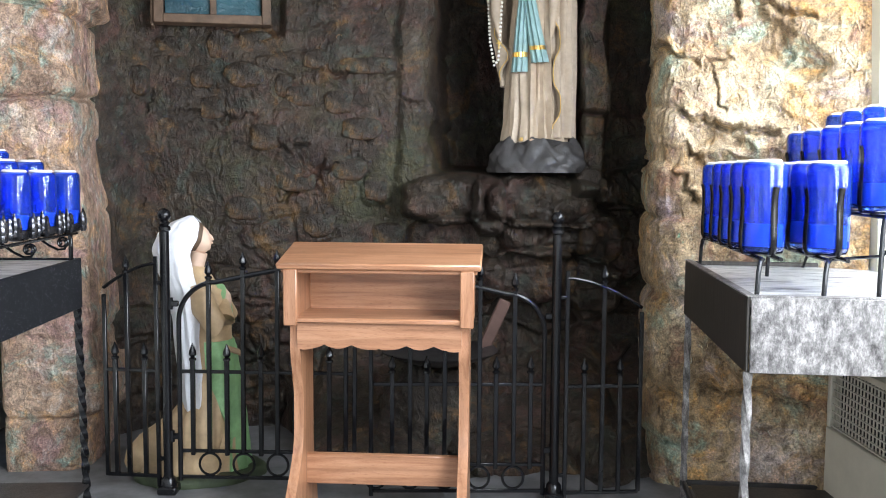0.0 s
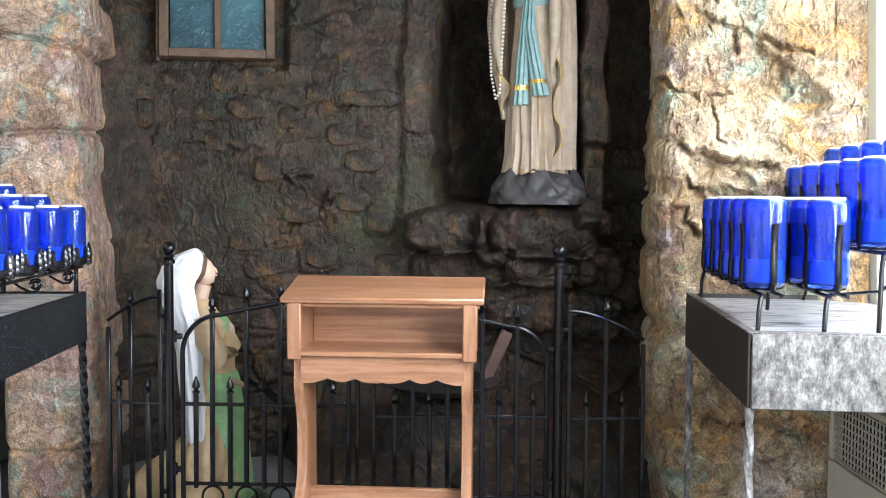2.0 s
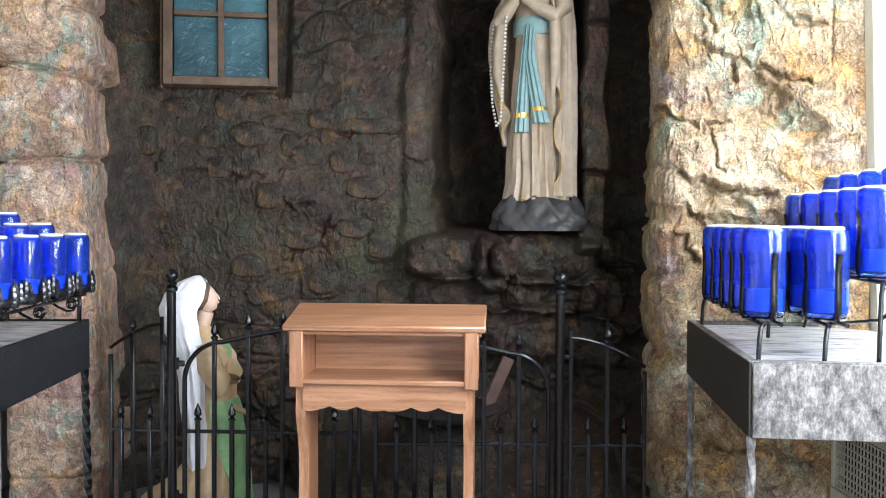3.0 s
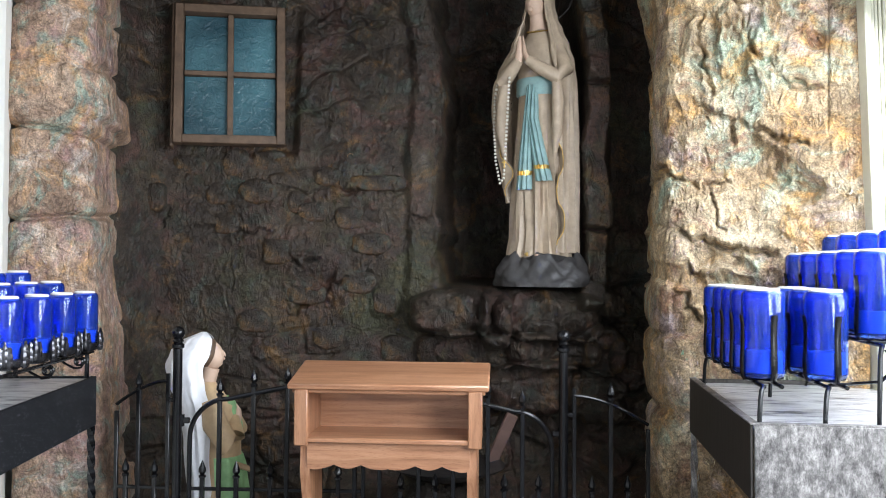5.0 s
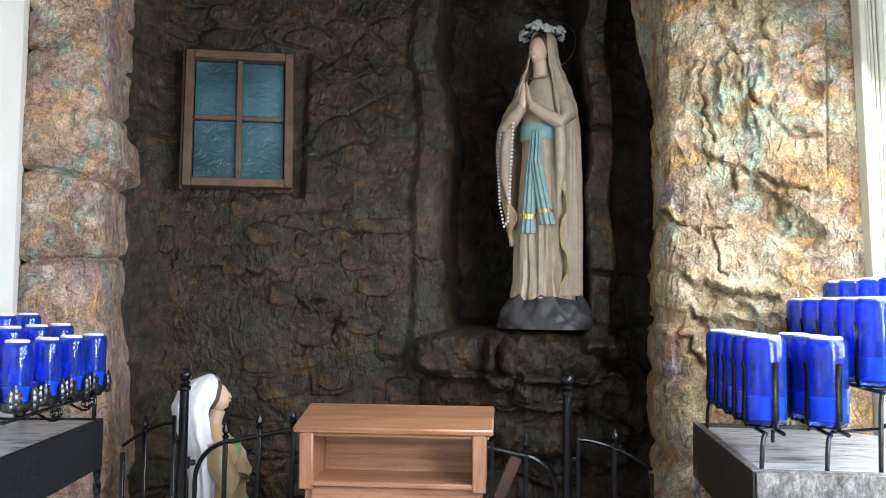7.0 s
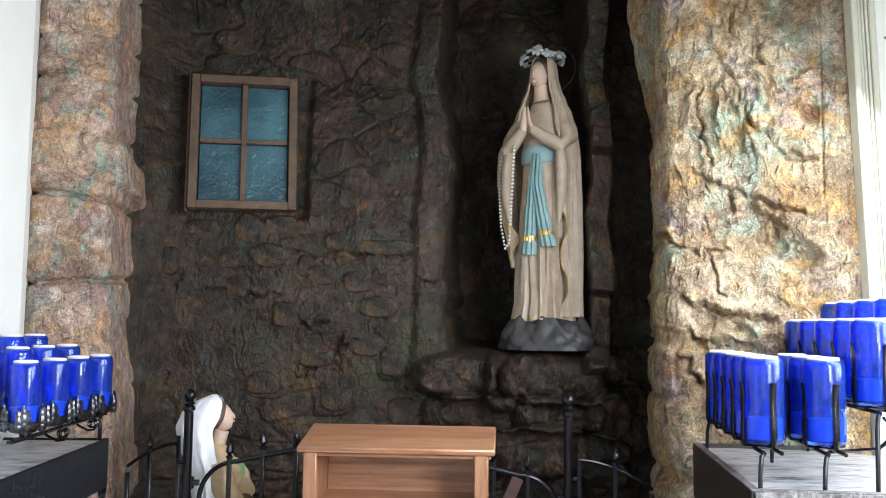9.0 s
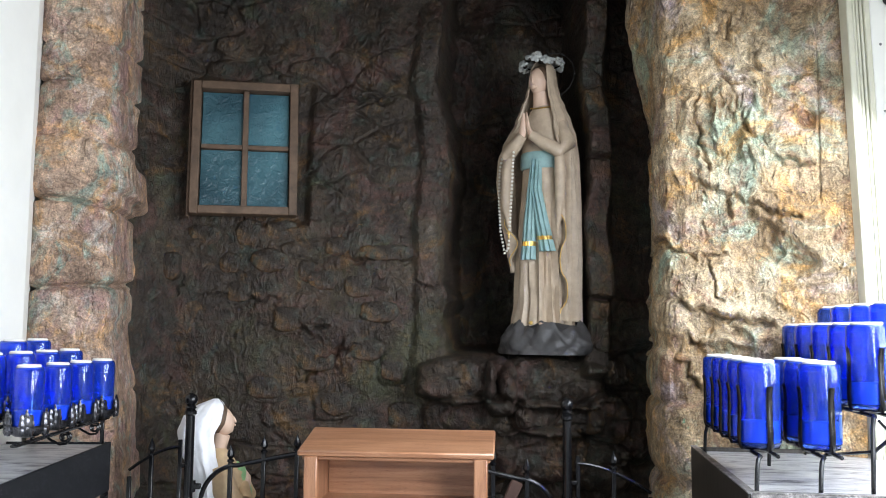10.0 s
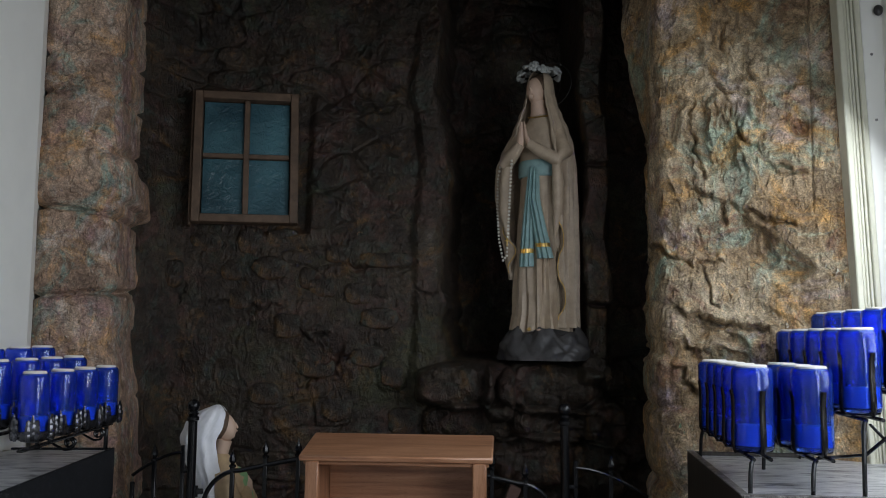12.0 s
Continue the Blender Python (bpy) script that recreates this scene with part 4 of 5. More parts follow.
    for path, w in (([(-0.012, -0.088, 0.74), (-0.020, -0.100, 0.60), (-0.030, -0.102, 0.45), (-0.036, -0.108, 0.290)], 0.062),
                    ([(0.004, -0.088, 0.74), (0.000, -0.104, 0.60), (0.026, -0.106, 0.46), (0.054, -0.108, 0.325)], 0.066)):
        pts = []
        for i in range(25):
            q = i / 24 * (len(path) - 1)
            k = min(int(q), len(path) - 2)
            pts.append(Vector(path[k]).lerp(Vector(path[k + 1]), q - k))
        grid = []
        for i, p in enumerate(pts):
            ww = w * (0.55 + 0.55 * i / 24)
            row = [p + Vector((ww * (j / 10 - 0.5), 0.006 * math.cos(j * 1.9) + 0.016 * abs(j / 10 - 0.5), 0)) for j in range(11)]
            grid.append(row + [r + Vector((0, 0.014, 0)) for r in row[::-1]])
        s.loft(grid, 1)
        band = [[v + Vector((0, -0.0025 if j < 11 else 0, 0)) for j, v in enumerate(g)] for g in grid[20:22]]
        s.loft(band, 3)
    # neck and plain head under the veil
    s.tube([(0, 0.0, 0.985), (-0.002, -0.010, 1.02), (-0.004, -0.016, 1.06)], [0.046, 0.036, 0.034], 14, 2)
    s.ball((-0.008, -0.030, 1.104), 0.050, 18, 2, (0.84, 0.95, 1.25), pose(0, 0, 0, 6, 0, -14))
    s.ball((-0.020, -0.074, 1.106), 0.0062, 8, 2, (0.8, 1.3, 1.9))
    s.ball((-0.018, -0.066, 1.072), 0.016, 10, 2, (0.9, 0.8, 0.8))
    s.ball((-0.002, -0.016, 1.122), 0.051, 16, 5, (0.92, 0.9, 1.12))
    s.tube([(0.050 * math.cos(a), -0.006 + 0.056 * math.sin(a), 0.985 - 0.012 * math.sin(a) ** 2) for a in (math.pi * (1 + j / 14) for j in range(15))], 0.0035, 6, 3)
    # toes with a gilt rose
    s.ball((-0.02, -0.085, 0.012), 0.015, 10, 3, (1.1, 0.8, 0.9))
    s.ball((0.03, -0.09, 0.008), 0.02, 10, 2, (0.8, 1.3, 0.5))
    # rock foot
    rings = []
    for i in range(15):
        q = i / 14
        ring = []
        for v in ring_at(0.01, 0.005, -0.125 + 0.13 * q, 0.205 - 0.045 * q ** 3, 0.138 - 0.03 * q ** 3, (), 110):
            a = math.atan2(v.y, v.x)
            facet = 0.07 * abs(math.sin(2.5 * a + 2.2 * q + 0.4)) + 0.06 * abs(math.sin(4.5 * a - 3.1 * q)) + 0.03 * abs(math.sin(11 * a + 7 * q))
            ledge = 0.05 * (math.sin(7.3 * q + 2 * math.sin(3 * a)) > 0.35)
            k = 0.90 + facet + ledge * (1 - q)
            rise = (0.016 * math.sin(5 * a + 1) + 0.009 * math.sin(13 * a)) * q
            ring.append(Vector((v.x * k, v.y * k, v.z + rise)))
        rings.append(ring)
    s.loft(rings, 4)
    ob = new("robed_statue", s.mesh("robed_statue", [plaster_cream, plaster_blue, plaster_skin, gilt, plaster_grey, plaster_hair], 50))
    ob.matrix_world = pose(0.374, 3.735, 1.235, 0, 0, -24) @ Matrix.Scale(0.985, 4)
    return tagged(ob, "cream painted standing robed statue with pale blue sash in the niche", "statue")


MARY = standing_statue()
M0 = MARY.matrix_world.copy()


def flower_crown():
    c = thing("flower_crown", M0 @ pose(0, -0.015, 1.185), "wreath of small white cloth flowers on the statue", "wreath")
    part("wire_ring", Shape().tube([(0.086 * math.cos(a), 0.080 * math.sin(a), 0.0) for a in (2 * math.pi * j / 24 for j in range(24))], 0.004, 6, closed=True), iron, c)
    rng = random.Random(3)
    for i in range(16):
        a = 2 * math.pi * i / 16 + rng.uniform(-0.1, 0.1)
        sh = Shape()
        r = rng.uniform(0.015, 0.026)
        for p in range(6):
            b = p * math.pi / 3 + rng.random()
            sh.ball((r * 0.65 * math.cos(b), r * 0.65 * math.sin(b), rng.uniform(-0.004, 0.006)), r * 0.55, 6, 0, (1, 1, 0.6))
        sh.ball((0, 0, 0.004), r * 0.4, 6)
        fl = part("flower", sh, petal_white, c)
        fl.matrix_local = pose(0.092 * math.cos(a), 0.086 * math.sin(a), rng.uniform(-0.012, 0.018), rng.uniform(30, 80), 0, math.degrees(a) + 90)


flower_crown()


def rosary():
    r = thing("rosary", M0, "long pale bead chain draped over the statue", "beads")
    ctrl = [(-0.088, -0.130, 0.80), (-0.098, -0.128, 0.62), (-0.110, -0.122, 0.44), (-0.118, -0.118, 0.34), (-0.138, -0.110, 0.32), (-0.168, -0.085, 0.42), (-0.182, -0.07, 0.56), (-0.178, -0.07, 0.70), (-0.150, -0.10, 0.78)]
    pts = []
    for a, b in zip(ctrl, ctrl[1:]):
        va, vb = Vector(a), Vector(b)
        n = max(2, int((vb - va).length / 0.0155))
        pts += [va.lerp(vb, i / n) for i in range(n)]
    me = Shape().ball((0, 0, 0), 0.0062, 6).mesh("bead", bead_pale)
    for p in pts:
        ob = new("bead", me)
        ob.parent, ob.location = r, p
    part("cross", Shape().box((-0.112, -0.128, 0.40), (0.006, 0.004, 0.035), None, 0.001).box((-0.112, -0.128, 0.407), (0.022, 0.004, 0.006), None, 0.001), gilt, r)


rosary()
halo = thing("wire_halo", M0 @ pose(0.02, 0.055, 1.15, 80, 0, 0), "thin dark wire halo behind the statue", "halo")
part("hoop", Shape().tube([(0.115 * math.cos(a), 0.115 * math.sin(a), 0) for a in (2 * math.pi * j / 40 for j in range(40))], 0.0016, 5, closed=True), iron_worn, halo)
part("stem", Shape().tube([(0, -0.115, 0), (0, -0.18, 0.0)], 0.002, 5), iron_worn, halo)
for j in range(12):
    a = 2 * math.pi * j / 12
    part("star", Shape().ball((0.115 * math.cos(a), 0.115 * math.sin(a), 0), 0.0055, 6, 0, (1, 1, 0.4)), iron_worn, halo)


def kneeling_statue():
    """Kneeling veiled figure in profile, facing +x, one mesh."""
    s = Shape()
    # slots: 0 white veil 1 tan 2 green 3 skin 4 hair 5 base
    s.loft([ring_at(0.02, 0, z, r, 0.15 * r / 0.23, ((3, 0.03, 1), (7, 0.02, 2)), 40) for z, r in ((0.0, 0.235), (0.02, 0.24), (0.035, 0.225))], 5)
    skirt = [(0.03, -0.005, 0.195, 0.125), (0.10, 0.005, 0.180, 0.125), (0.20, 0.045, 0.135, 0.115), (0.32, 0.072, 0.098, 0.098), (0.45, 0.072, 0.082, 0.088), (0.53, 0.065, 0.072, 0.08)]
    rings = []
    for i in range(34):
        z = 0.03 + 0.50 * i / 33
        cx, rx, ry = lerp_table(skirt, z)
        f = smooth(0.5, 0.15, z)
        rings.append(ring_at(cx, 0, z, rx, ry, ((14, 0.05 * f, z * 4), (9, 0.04 * f, 1.0))))
    s.loft(rings, 1)
    # calves and hem spread out behind on the ground
    s.tube([(0.02, 0, 0.13), (-0.08, 0, 0.115), (-0.16, 0, 0.085), (-0.215, 0, 0.06), (-0.235, 0, 0.05)], [0.115, 0.105, 0.080, 0.050, 0.02], 24, 1)
    # green apron over the front of the skirt
    rings = []
    for i in range(34):
        z = 0.035 + 0.47 * i / 33
        cx, rx, ry = lerp_table(skirt, z)
        row = []
        for j in range(31):
            wide = 0.80 + 1.0 * float(smooth(0.12, 0.45, z))
            a = -wide + 2 * wide * j / 30
            k = 1.07 + 0.03 * math.sin(11 * a + 5 * z)
            row.append(Vector((cx + rx * k * math.cos(a), ry * k * math.sin(a), z)))
        rings.append(row + [Vector((cx + (p.x - cx) * 0.93, p.y * 0.93, p.z)) for p in row[::-1]])
    s.loft(rings, 2)
    torso = [(0.50, 0.065, 0.075, 0.082), (0.60, 0.058, 0.080, 0.09), (0.68, 0.042, 0.076, 0.095), (0.735, 0.022, 0.05, 0.065), (0.77, 0.015, 0.028, 0.030)]
    s.loft([ring_at(*(lambda q: (q[0], 0, z, q[1], q[2]))(lerp_table(torso, z))) for z in [0.50 + 0.27 * i / 16 for i in range(17)]], 1)
    s.loft([ring_at(*(lambda q: (q[0] + 0.006, 0, z, q[1] * 1.02, q[2] * 0.8))(lerp_table(torso, z))) for z in [0.56 + 0.155 * i / 8 for i in range(9)]], 2)
    for sy in (-1, 1):
        s.tube([(0.030, sy * 0.075, 0.70), (0.055, sy * 0.105, 0.63), (0.098, sy * 0.104, 0.560), (0.122, sy * 0.080, 0.585), (0.112, sy * 0.03, 0.640)], [0.040, 0.046, 0.044, 0.036, 0.022], 14, 1)
        s.tube([(0.123, sy * 0.035, 0.625), (0.122, sy * 0.014, 0.660), (0.115, sy * 0.006, 0.685)], [0.017, 0.016, 0.006], 8, 3)
    s.tube([(0.13, -0.10, 0.485), (0.165, -0.11, 0.475), (0.185, -0.10, 0.46)], [0.011, 0.011, 0.006], 8, 1)
    # neck and plain head looking up
    s.tube([(0.012, 0, 0.755), (0.030, 0, 0.82)], [0.030, 0.030], 12, 3)
    s.ball((0.026, 0, 0.868), 0.050, 20, 3, (0.90, 0.74, 1.14), pose(0, 0, 0, 0, -26, 0))
    s.ball((0.055, 0, 0.836), 0.015, 14, 3, (1.0, 0.85, 0.9))
    s.ball((0.074, 0, 0.852), 0.006, 8, 3, (0.8, 1.1, 0.8))
    s.ball((0.0725, 0, 0.872), 0.007, 10, 3, (0.8, 0.7, 2.0), pose(0, 0, 0, 0, -28, 0))
    s.ball((0.008, 0, 0.878), 0.058, 16, 4, (0.82, 0.90, 1.02))
    # veil: hood and long fall down the back
    veil = [(0.26, 0.020, 0.060, 0.098), (0.35, 0.016, 0.062, 0.105), (0.55, 0.004, 0.066, 0.116), (0.68, -0.006, 0.074, 0.118), (0.76, -0.026, 0.086, 0.096), (0.83, -0.038, 0.090, 0.080), (0.88, -0.028, 0.084, 0.076), (0.92, -0.008, 0.062, 0.060), (0.945, 0.002, 0.030, 0.030), (0.950, 0.004, 0.010, 0.010)]
    grid = []
    for i in range(56):
        z = 0.26 + 0.69 * i / 55
        cx, rx, ry = lerp_table(veil, z)
        gap = 1.05 - 0.30 * smooth(0.80, 0.90, z) + 0.05 * math.sin(z * 17)
        row = []
        for j in range(41):
            a = gap + (2 * math.pi - 2 * gap) * j / 40
            k = 1 + 0.04 * math.sin(9 * a + 5 * z) + 0.028 * math.sin(17 * a - 3 * z)
            row.append(Vector((cx + rx * k * math.cos(a), ry * k * math.sin(a), z)))
        grid.append(row + [Vector((cx + (p.x - cx) * 0.93, p.y * 0.93, p.z)) for p in row[::-1]])
    s.loft(grid, 0)
    ob = new("kneeling_statue", s.mesh("kneeling_statue", [plaster_white, plaster_tan, plaster_green, plaster_skin, plaster_hair, plain("mossy_base_paint", (0.045, 0.060, 0.028), 0.6, 0, 25, 0.4, 0.3, 0.004)], 50))
    ob.matrix_world = pose(-0.905, 3.17, 0.0, 0, 0, 10)
    return tagged(ob, "kneeling painted plaster statue with white veil and green apron", "statue")


kneeling_statue()

# black basin and a leaning slab behind the fence
basin = thing("basin", pose(-0.01, 3.34, -0.045), "shallow black bowl resting on a boulder", "basin")
part("bowl", Shape().lathe([(0.05, 0.42), (0.14, 0.445), (0.215, 0.475), (0.222, 0.483), (0.210, 0.484), (0.13, 0.462), (0.02, 0.452)], seg=36), iron_worn, basin)
BO = []
for i in range(26):
    q = i / 25
    ring = ring_at(0, 0, 0.42 * q, 0.30 - 0.14 * q ** 2, 0.20 - 0.08 * q ** 2, (), 90)
    BO.append([p * 0.88 * (1 + 0.16 * float(fbm(np.array(p.x * 6), np.array(p.y * 6), np.array(p.z * 6), 4, 505))) for p in ring])
boulder = part("boulder", Shape().loft(BO), rock_back_dimmed)
boulder.matrix_world = pose(-0.02, 3.46, 0.0)
tagged(boulder, "brown moulded boulder carrying the bowl, shade in its paint", "boulder")
slab = part("leaning_slab", Shape().box((0, 0, 0.11), (0.048, 0.02, 0.25), None, 0.008), plain("rusty_brown", (0.12, 0.065, 0.05), 0.6, 0, 15, 0.3, 0.3, 0.003))
slab.matrix_world = pose(0.150, 3.42, 0.40, 0, 24, 8)
tagged(slab, "rusty brown slab leaning against the rock", "slab")


# ---- votive stands ----
def glass_mesh(r, h):
    s = Shape()
    s.lathe([(r * 0.80, 0.0), (r * 0.93, 0.004), (r, 0.014), (r, h - 0.014), (r * 0.97, h - 0.006), (r * 0.86, h), (r * 0.84, h - 0.002),
             (r * 0.94, h - 0.010), (r * 0.95, h - 0.03), (r * 0.95, 0.014), (r * 0.8, 0.010)], seg=28)
    return s


def votive(name, r, h, fill, label, group):
    v = thing(name, Matrix(), label, "candle", group)
    g = part("glass", glass_mesh(r, h), blue_glass, v)
    part("wax", Shape().lathe([(r * 0.90, 0.015), (r * 0.91, fill - 0.004), (r * 0.88, fill), (r * 0.2, fill - 0.002)], seg=20), blue_wax, v)
    # highlight on the glass lip, modelled as a white ring
    part("rim", Shape().lathe([(r * 0.74, h - 0.006), (r * 0.76, h + 0.004), (r * 0.68, h + 0.007), (r * 0.55, h + 0.002)], seg=24), wax, g, "white ring for the bright lit lip of the glass")
    return v


ROWDIR = Vector((0.108, 1.0, 0)).normalized()
RG = "votive candles on the scuffed metal stand"
proto = votive("votive_candle", 0.0535, 0.220, 0.070, "cobalt blue glass votive candle in a black iron claw", RG)
SPOTS = []
for x0, z, pitch, n in ((0.793, 0.918, 0.130, 5), (0.952, 0.916, 0.150, 3), (1.083, 1.020, 0.165, 5), (1.205, 1.080, 0.172, 5)):
    for i in range(n):
        SPOTS.append((x0 + 0.108 * pitch * i, 2.2 + pitch * i, z))
proto.matrix_world = Matrix.Translation(SPOTS[0])
for p in SPOTS[1:]:
    copy_thing(proto, Matrix.Translation(p) @ pose(0, 0, 0, random.uniform(-1, 1), random.uniform(-1, 1), random.uniform(0, 360)))


# paper sticker on one of the glasses
SC = Vector(SPOTS[5])
sticker = part("sticker", Shape().box((0, 0, 0), (0.0015, 0.013, 0.06), None, 0.0004), plaster_white)
sticker.matrix_world = pose(SC.x + 0.0515 * math.cos(-0.75), SC.y + 0.0515 * math.sin(-0.75), SC.z + 0.06, 0, 0, math.degrees(-0.75))
tagged(sticker, "narrow white paper sticker on a blue glass", "sticker")


def bent_strap(sh, c, ang, r, z, rise):
    """One flat prong of a claw that bends out from under the glass and up its side."""
    ca, sa = math.cos(ang), math.sin(ang)
    prof = [(0.0, -0.006), (r * 0.6, -0.006), (r * 0.98, -0.004), (r * 1.10, 0.010), (r * 1.12, 0.04), (r * 1.06, rise * 0.6), (r * 1.07, rise * 0.85), (r * 1.16, rise)]
    sh.tube([(c[0] + ca * a, c[1] + sa * a, z + b) for a, b in prof], 0.0088, 8, 0, 0.36)


def stand_right():
    m = pose(0.712, 2.056, 0, 0, 0, -6.17)
    st = thing("votive_stand", m, "scuffed metal votive candle stand with deep tray", "candle stand")
    dep, wid, zt, zb = 0.893, 0.62, 0.822, 0.643
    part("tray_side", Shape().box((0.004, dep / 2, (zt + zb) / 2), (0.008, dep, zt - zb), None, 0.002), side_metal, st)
    part("tray_front", Shape().box((wid / 2 + 0.0085, -0.004, (zt + zb) / 2), (wid, 0.008, zt - zb), None, 0.002), worn_metal, st)
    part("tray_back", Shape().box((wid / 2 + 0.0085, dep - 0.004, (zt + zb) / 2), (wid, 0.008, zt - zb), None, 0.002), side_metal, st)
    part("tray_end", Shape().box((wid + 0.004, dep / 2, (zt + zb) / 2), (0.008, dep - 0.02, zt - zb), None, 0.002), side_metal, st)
    part("tray_bed", Shape().box((wid / 2 + 0.005, dep / 2, zt - 0.020), (wid - 0.012, dep - 0.012, 0.012), None, 0.002), tray_top, st)
    part("tray_rim", Shape().box((0.01, dep / 2, zt + 0.002), (0.022, dep + 0.01, 0.004), None, 0.001).box((wid / 2 + 0.012, 0.008, zt + 0.002), (wid - 0.02, 0.024, 0.004), None, 0.001), worn_metal, st)
    for x, y in ((0.010, 0.012), (0.012, dep - 0.02), (wid - 0.01, dep - 0.02), (wid - 0.01, 0.012)):
        sh = Shape()
        rings = []
        for i in range(41):
            q = i / 40
            a = q * 9
            rings.append([Vector((x + 0.010 * math.cos(a + math.pi / 2 * j) * 1.2, y + 0.010 * math.sin(a + math.pi / 2 * j) * 1.2, zb * (1 - q))) for j in range(4)])
        sh.loft(rings)
        part("leg", sh, worn_metal, st)
    part("foot_rail", Shape().box((wid / 2, dep - 0.02, 0.07), (wid, 0.014, 0.02), None, 0.003), iron_worn, st)
    part("foot_rail", Shape().box((0.012, dep / 2, 0.07), (0.014, dep - 0.06, 0.02), None, 0.003), iron_worn, st)
    part("lower_shelf", Shape().box((wid / 2, dep * 0.55, 0.085), (wid - 0.05, dep * 0.7, 0.008), None, 0.002), side_metal, st)
    inv = m.inverted()

    def local(p):
        return inv @ Vector(p)
    # wire feet and long bearers of each tier
    for ti, (x0, z, pitch, n) in enumerate(((0.793, 0.918, 0.130, 5), (0.952, 0.916, 0.150, 3), (1.083, 1.020, 0.165, 5), (1.205, 1.080, 0.172, 5))):
        a, b = Vector((x0, 2.2, z - 0.012)), Vector((x0, 2.2, z - 0.012)) + Vector((0.108, 1, 0)) * pitch * (n - 1)
        d = (b - a).normalized()
        for off in (-0.022, 0.022):
            o = Vector((off, 0, 0))
            ends = [a - d * 0.075 + o, a - d * 0.065 + o, b + d * 0.065 + o]
            part("bearer", Shape().tube([local(p) for p in (a - d * 0.10 + o, b + d * 0.10 + o)], 0.0055, 8), iron, st)
        for p, sgn in ((a - d * 0.10, -1), (b + d * 0.10, 1)):
            path = [p + Vector((-0.022, 0, 0)) - d * 0.02 * sgn, p + Vector((-0.022, 0, 0)) + d * 0.0 * sgn, p + Vector((-0.03, 0, -0.006)) + d * 0.01 * sgn, p + Vector((-0.034, 0, -0.03)) + d * 0.014 * sgn]
            path.append(Vector((path[-1].x - 0.003, path[-1].y, zt - 0.014)))
            part("wire_foot", Shape().tube([local(q) for q in path], 0.0058, 8), iron, st)
        for i in range(n):
            c = Vector((x0 + 0.108 * pitch * i, 2.2 + pitch * i, z))
            lc = local(c)
            sh = Shape()
            for q in range(4):
                bent_strap(sh, lc, 0.78 + math.pi / 2 * q - 0.52, 0.0515, lc.z, 0.160)
            part("claw", sh, iron, st)
    # raking struts that carry the upper tiers
    for y in (2.22, 2.86):
        part("strut", Shape().tube([local(p) for p in ((0.97, y, 0.895), (1.10, y, 0.905), (1.22, y, 1.0), (1.30, y, 1.075))], 0.009, 8, 0, 0.5), iron, st)
        part("strut", Shape().tube([local(p) for p in ((1.12, y + 0.01, 0.985), (1.20, y + 0.01, 0.90), (1.17, y + 0.01, zt - 0.014))], 0.008, 8, 0, 0.5), iron, st)


stand_right()

LG = "votive candles on the speckled stand"
LSPOTS = [(-1.190, 2.80 - 0.17 * i, 0.921) for i in range(4)] + [(-1.300, 2.80 - 0.17 * i, 0.953) for i in range(4)] + [(-1.410, 2.80 - 0.17 * i, 0.986) for i in range(4)]
lproto = votive("votive_candle", 0.0420, 0.180, 0.062, "dark blue glass votive candle in a leaf-shaped holder", LG)
lproto.matrix_world = Matrix.Translation(LSPOTS[0])
for p in LSPOTS[1:]:
    copy_thing(lproto, Matrix.Translation(p) @ pose(0, 0, 0, random.uniform(-1, 1), random.uniform(-1, 1), random.uniform(0, 360)))


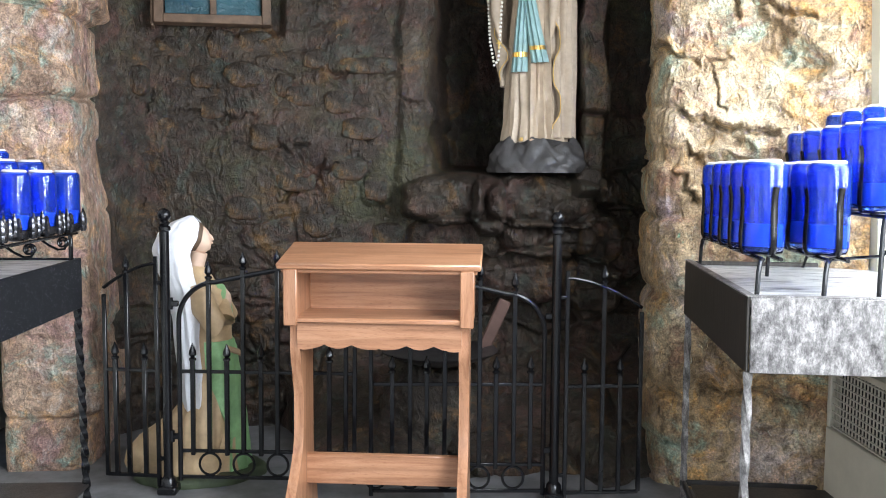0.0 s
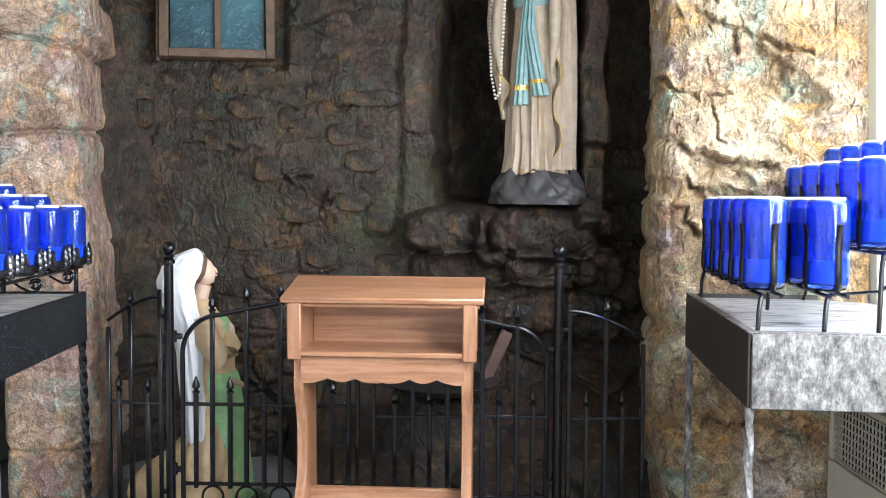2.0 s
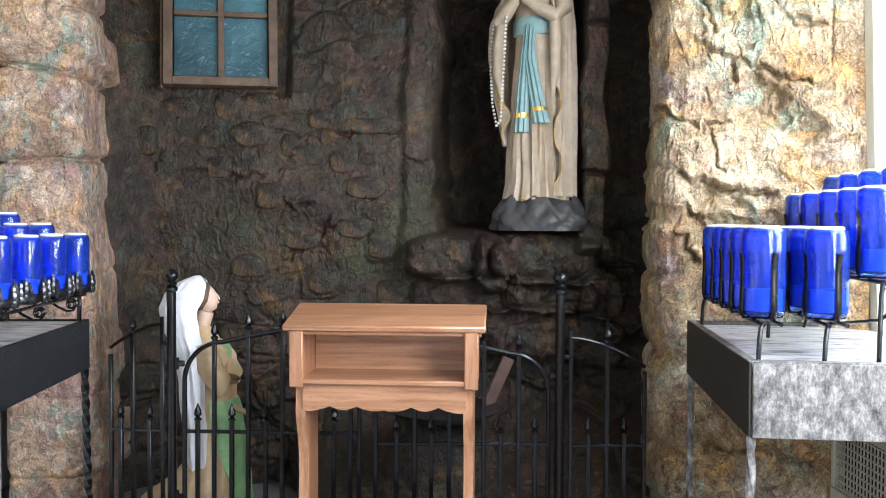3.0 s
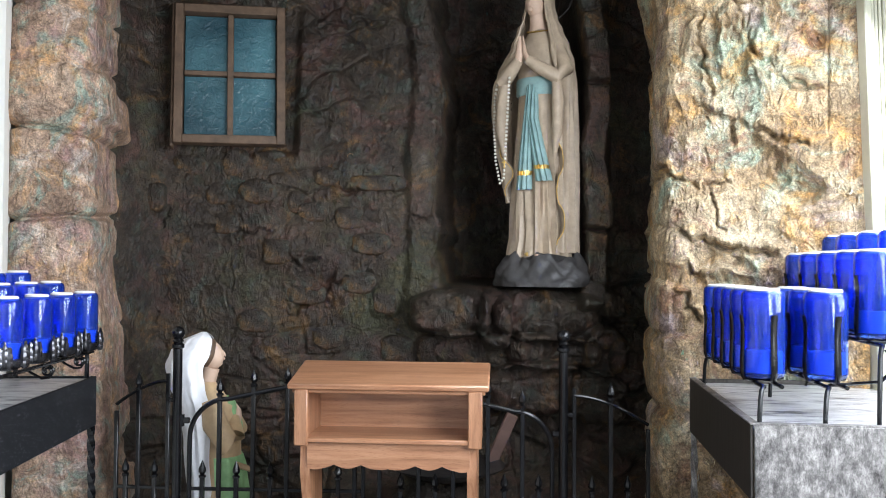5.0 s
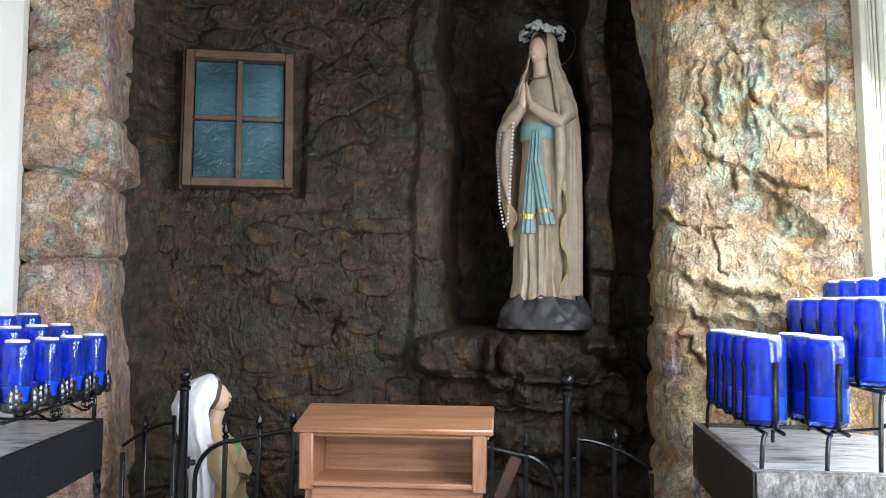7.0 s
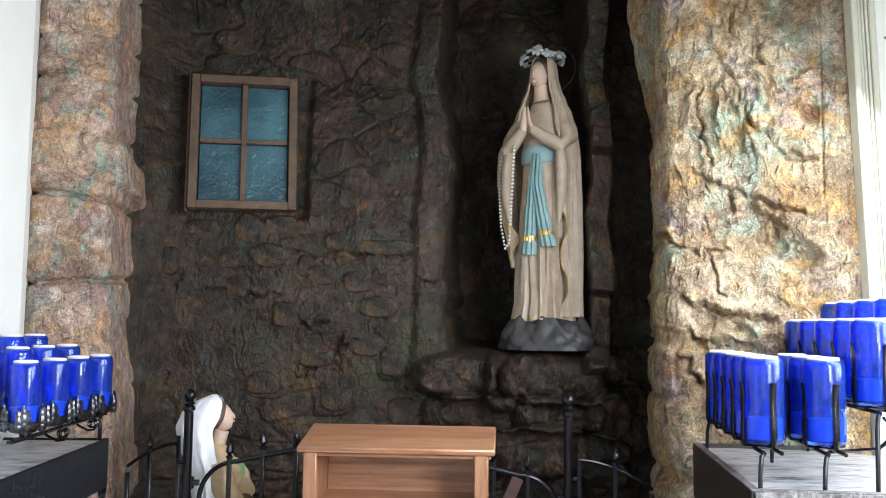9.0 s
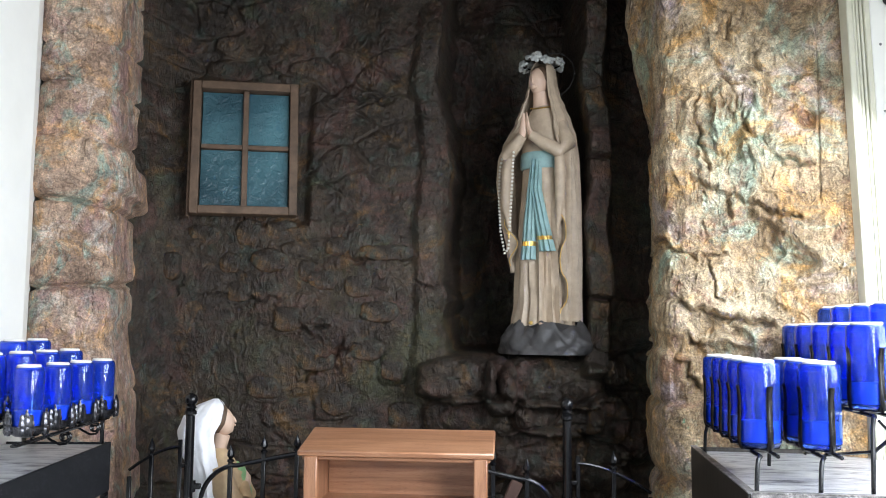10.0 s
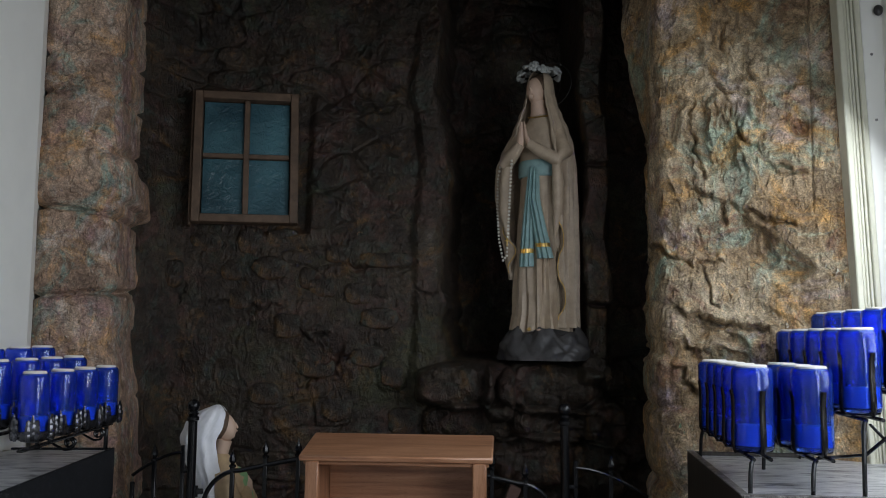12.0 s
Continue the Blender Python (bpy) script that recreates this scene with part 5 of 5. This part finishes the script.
def stand_left():
    st = thing("votive_stand", pose(-1.172, 2.862, 0, 0, 0, 3.5), "black speckled metal votive candle stand with twisted legs", "candle stand")
    dep, wid, zt, zb = 0.92, 0.335, 0.826, 0.664
    part("tray_side", Shape().box((-0.005, -dep / 2, (zt + zb) / 2), (0.010, dep, zt - zb), None, 0.002), speckled, st)
    part("tray_back", Shape().box((-wid / 2 - 0.0105, -0.005, (zt + zb) / 2), (wid, 0.010, zt - zb), None, 0.002), speckled, st)
    part("tray_front", Shape().box((-wid / 2 - 0.0105, -dep + 0.005, (zt + zb) / 2), (wid, 0.010, zt - zb), None, 0.002), speckled, st)
    part("tray_bed", Shape().box((-wid / 2 - 0.011, -dep / 2, zt - 0.012), (wid, dep - 0.022, 0.010), None, 0.002), tray_top, st)
    for x, y in ((-0.012, -0.014), (-wid, -0.014), (-0.012, -dep + 0.02), (-wid, -dep + 0.02)):
        rings = []
        for i in range(61):
            q = i / 60
            a = q * 20
            rings.append([Vector((x + 0.013 * math.cos(a + math.pi / 2 * j) + 0.03 * q * (1 if x > -0.1 else -1) * 0.5, y + 0.013 * math.sin(a + math.pi / 2 * j), zb * (1 - q))) for j in range(4)])
        part("twisted_leg", Shape().loft(rings), iron, st)
    part("lower_shelf", Shape().box((-wid / 2, -dep / 2, 0.075), (wid + 0.02, dep, 0.012), None, 0.003), iron_worn, st)
    # rack: end posts, bearers, scroll brackets, leaf holders
    part("rack_post", Shape().box((-0.022, -0.03, 0.866), (0.012, 0.012, 0.085), None, 0.002), iron, st)
    part("rack_post", Shape().box((-0.25, -0.03, 0.89), (0.012, 0.012, 0.135), None, 0.002), iron, st)
    for x, z in ((-0.020, 0.905), (-0.130, 0.935), (-0.24, 0.968)):
        part("bearer", Shape().box((x, -0.36, z), (0.018, 0.74, 0.007), None, 0.002), iron, st)
    for y in (-0.035, -0.30):
        spiral = [(-0.045 + (0.018 - 0.013 * i / 30) * math.cos(i * 0.35), y, 0.877 + (0.018 - 0.013 * i / 30) * math.sin(i * 0.35)) for i in range(31)]
        part("scroll", Shape().tube([(-0.13, y, 0.90), (-0.09, y, 0.87), (-0.060, y, 0.855), (-0.04, y, 0.857)] + spiral[::1], 0.004, 6), iron, st)
    inv = st.matrix_world.inverted()
    for p in LSPOTS:
        c = inv @ Vector(p)
        sh = Shape().lathe([(0.012, -0.012), (0.030, -0.008), (0.046, 0.002), (0.052, 0.020), (0.046, 0.022), (0.040, 0.004), (0.01, -0.004)], c, 18)
        for q in range(5):
            a = 2 * math.pi * q / 5 - 1.2
            for k, (dz, w) in enumerate(((0.016, 0.015), (0.032, 0.017), (0.048, 0.013), (0.062, 0.007))):
                for side in (-1, 0, 1):
                    if side and k > 2:
                        continue
                    aa = a + side * 0.22
                    sh.ball((c.x + 0.051 * math.cos(aa), c.y + 0.051 * math.sin(aa), c.z + dz - abs(side) * 0.006), w, 6, 0, (0.55, 0.55, 1.1), pose(0, 0, 0, 0, 0, math.degrees(aa)))
        part("leaf_holder", sh, leaf_metal, st)


stand_left()


# ---- radiator cover under the right-hand wall ----
def radiator_cover():
    rc = thing("radiator_cover", pose(1.245, 2.82, 0, 0, 0, 0), "cream painted metal radiator cover with slotted grille", "radiator")
    ln, zt = 1.7, 0.53
    # local x 0 is the face, y runs towards the camera
    part("body", Shape().box((0.10, -ln / 2, 0.15), (0.20, ln, 0.30), None, 0.004), cover_paint, rc)
    part("top", Shape().box((0.10, -ln / 2, zt - 0.012), (0.21, ln + 0.01, 0.024), None, 0.004), cover_paint, rc)
    part("end_cap", Shape().box((0.10, -0.012, 0.404), (0.198, 0.024, 0.206), None, 0.003), cover_paint, rc)
    # black block painted as the shade behind the slots
    part("slot_shade_block", Shape().box((0.11, -ln / 2 - 0.012, 0.403), (0.16, ln - 0.03, 0.20), None, 0.001), slot_shade_paint, rc)
    me = Shape().box((0, 0, 0), (0.006, ln - 0.03, 0.005), None, 0.001).mesh("grille_bar", cover_paint)
    for i in range(9):
        ob = new("grille_bar", me)
        ob.parent, ob.location = rc, (0.008, -ln / 2 - 0.012, 0.308 + 0.0235 * i)
    me = Shape().box((0, 0, 0), (0.005, 0.0038, 0.2), None, 0.001).mesh("grille_upright", cover_paint)
    for i in range(75):
        ob = new("grille_upright", me)
        ob.parent, ob.location = rc, (0.010, -0.035 - 0.0215 * i, 0.403)


radiator_cover()
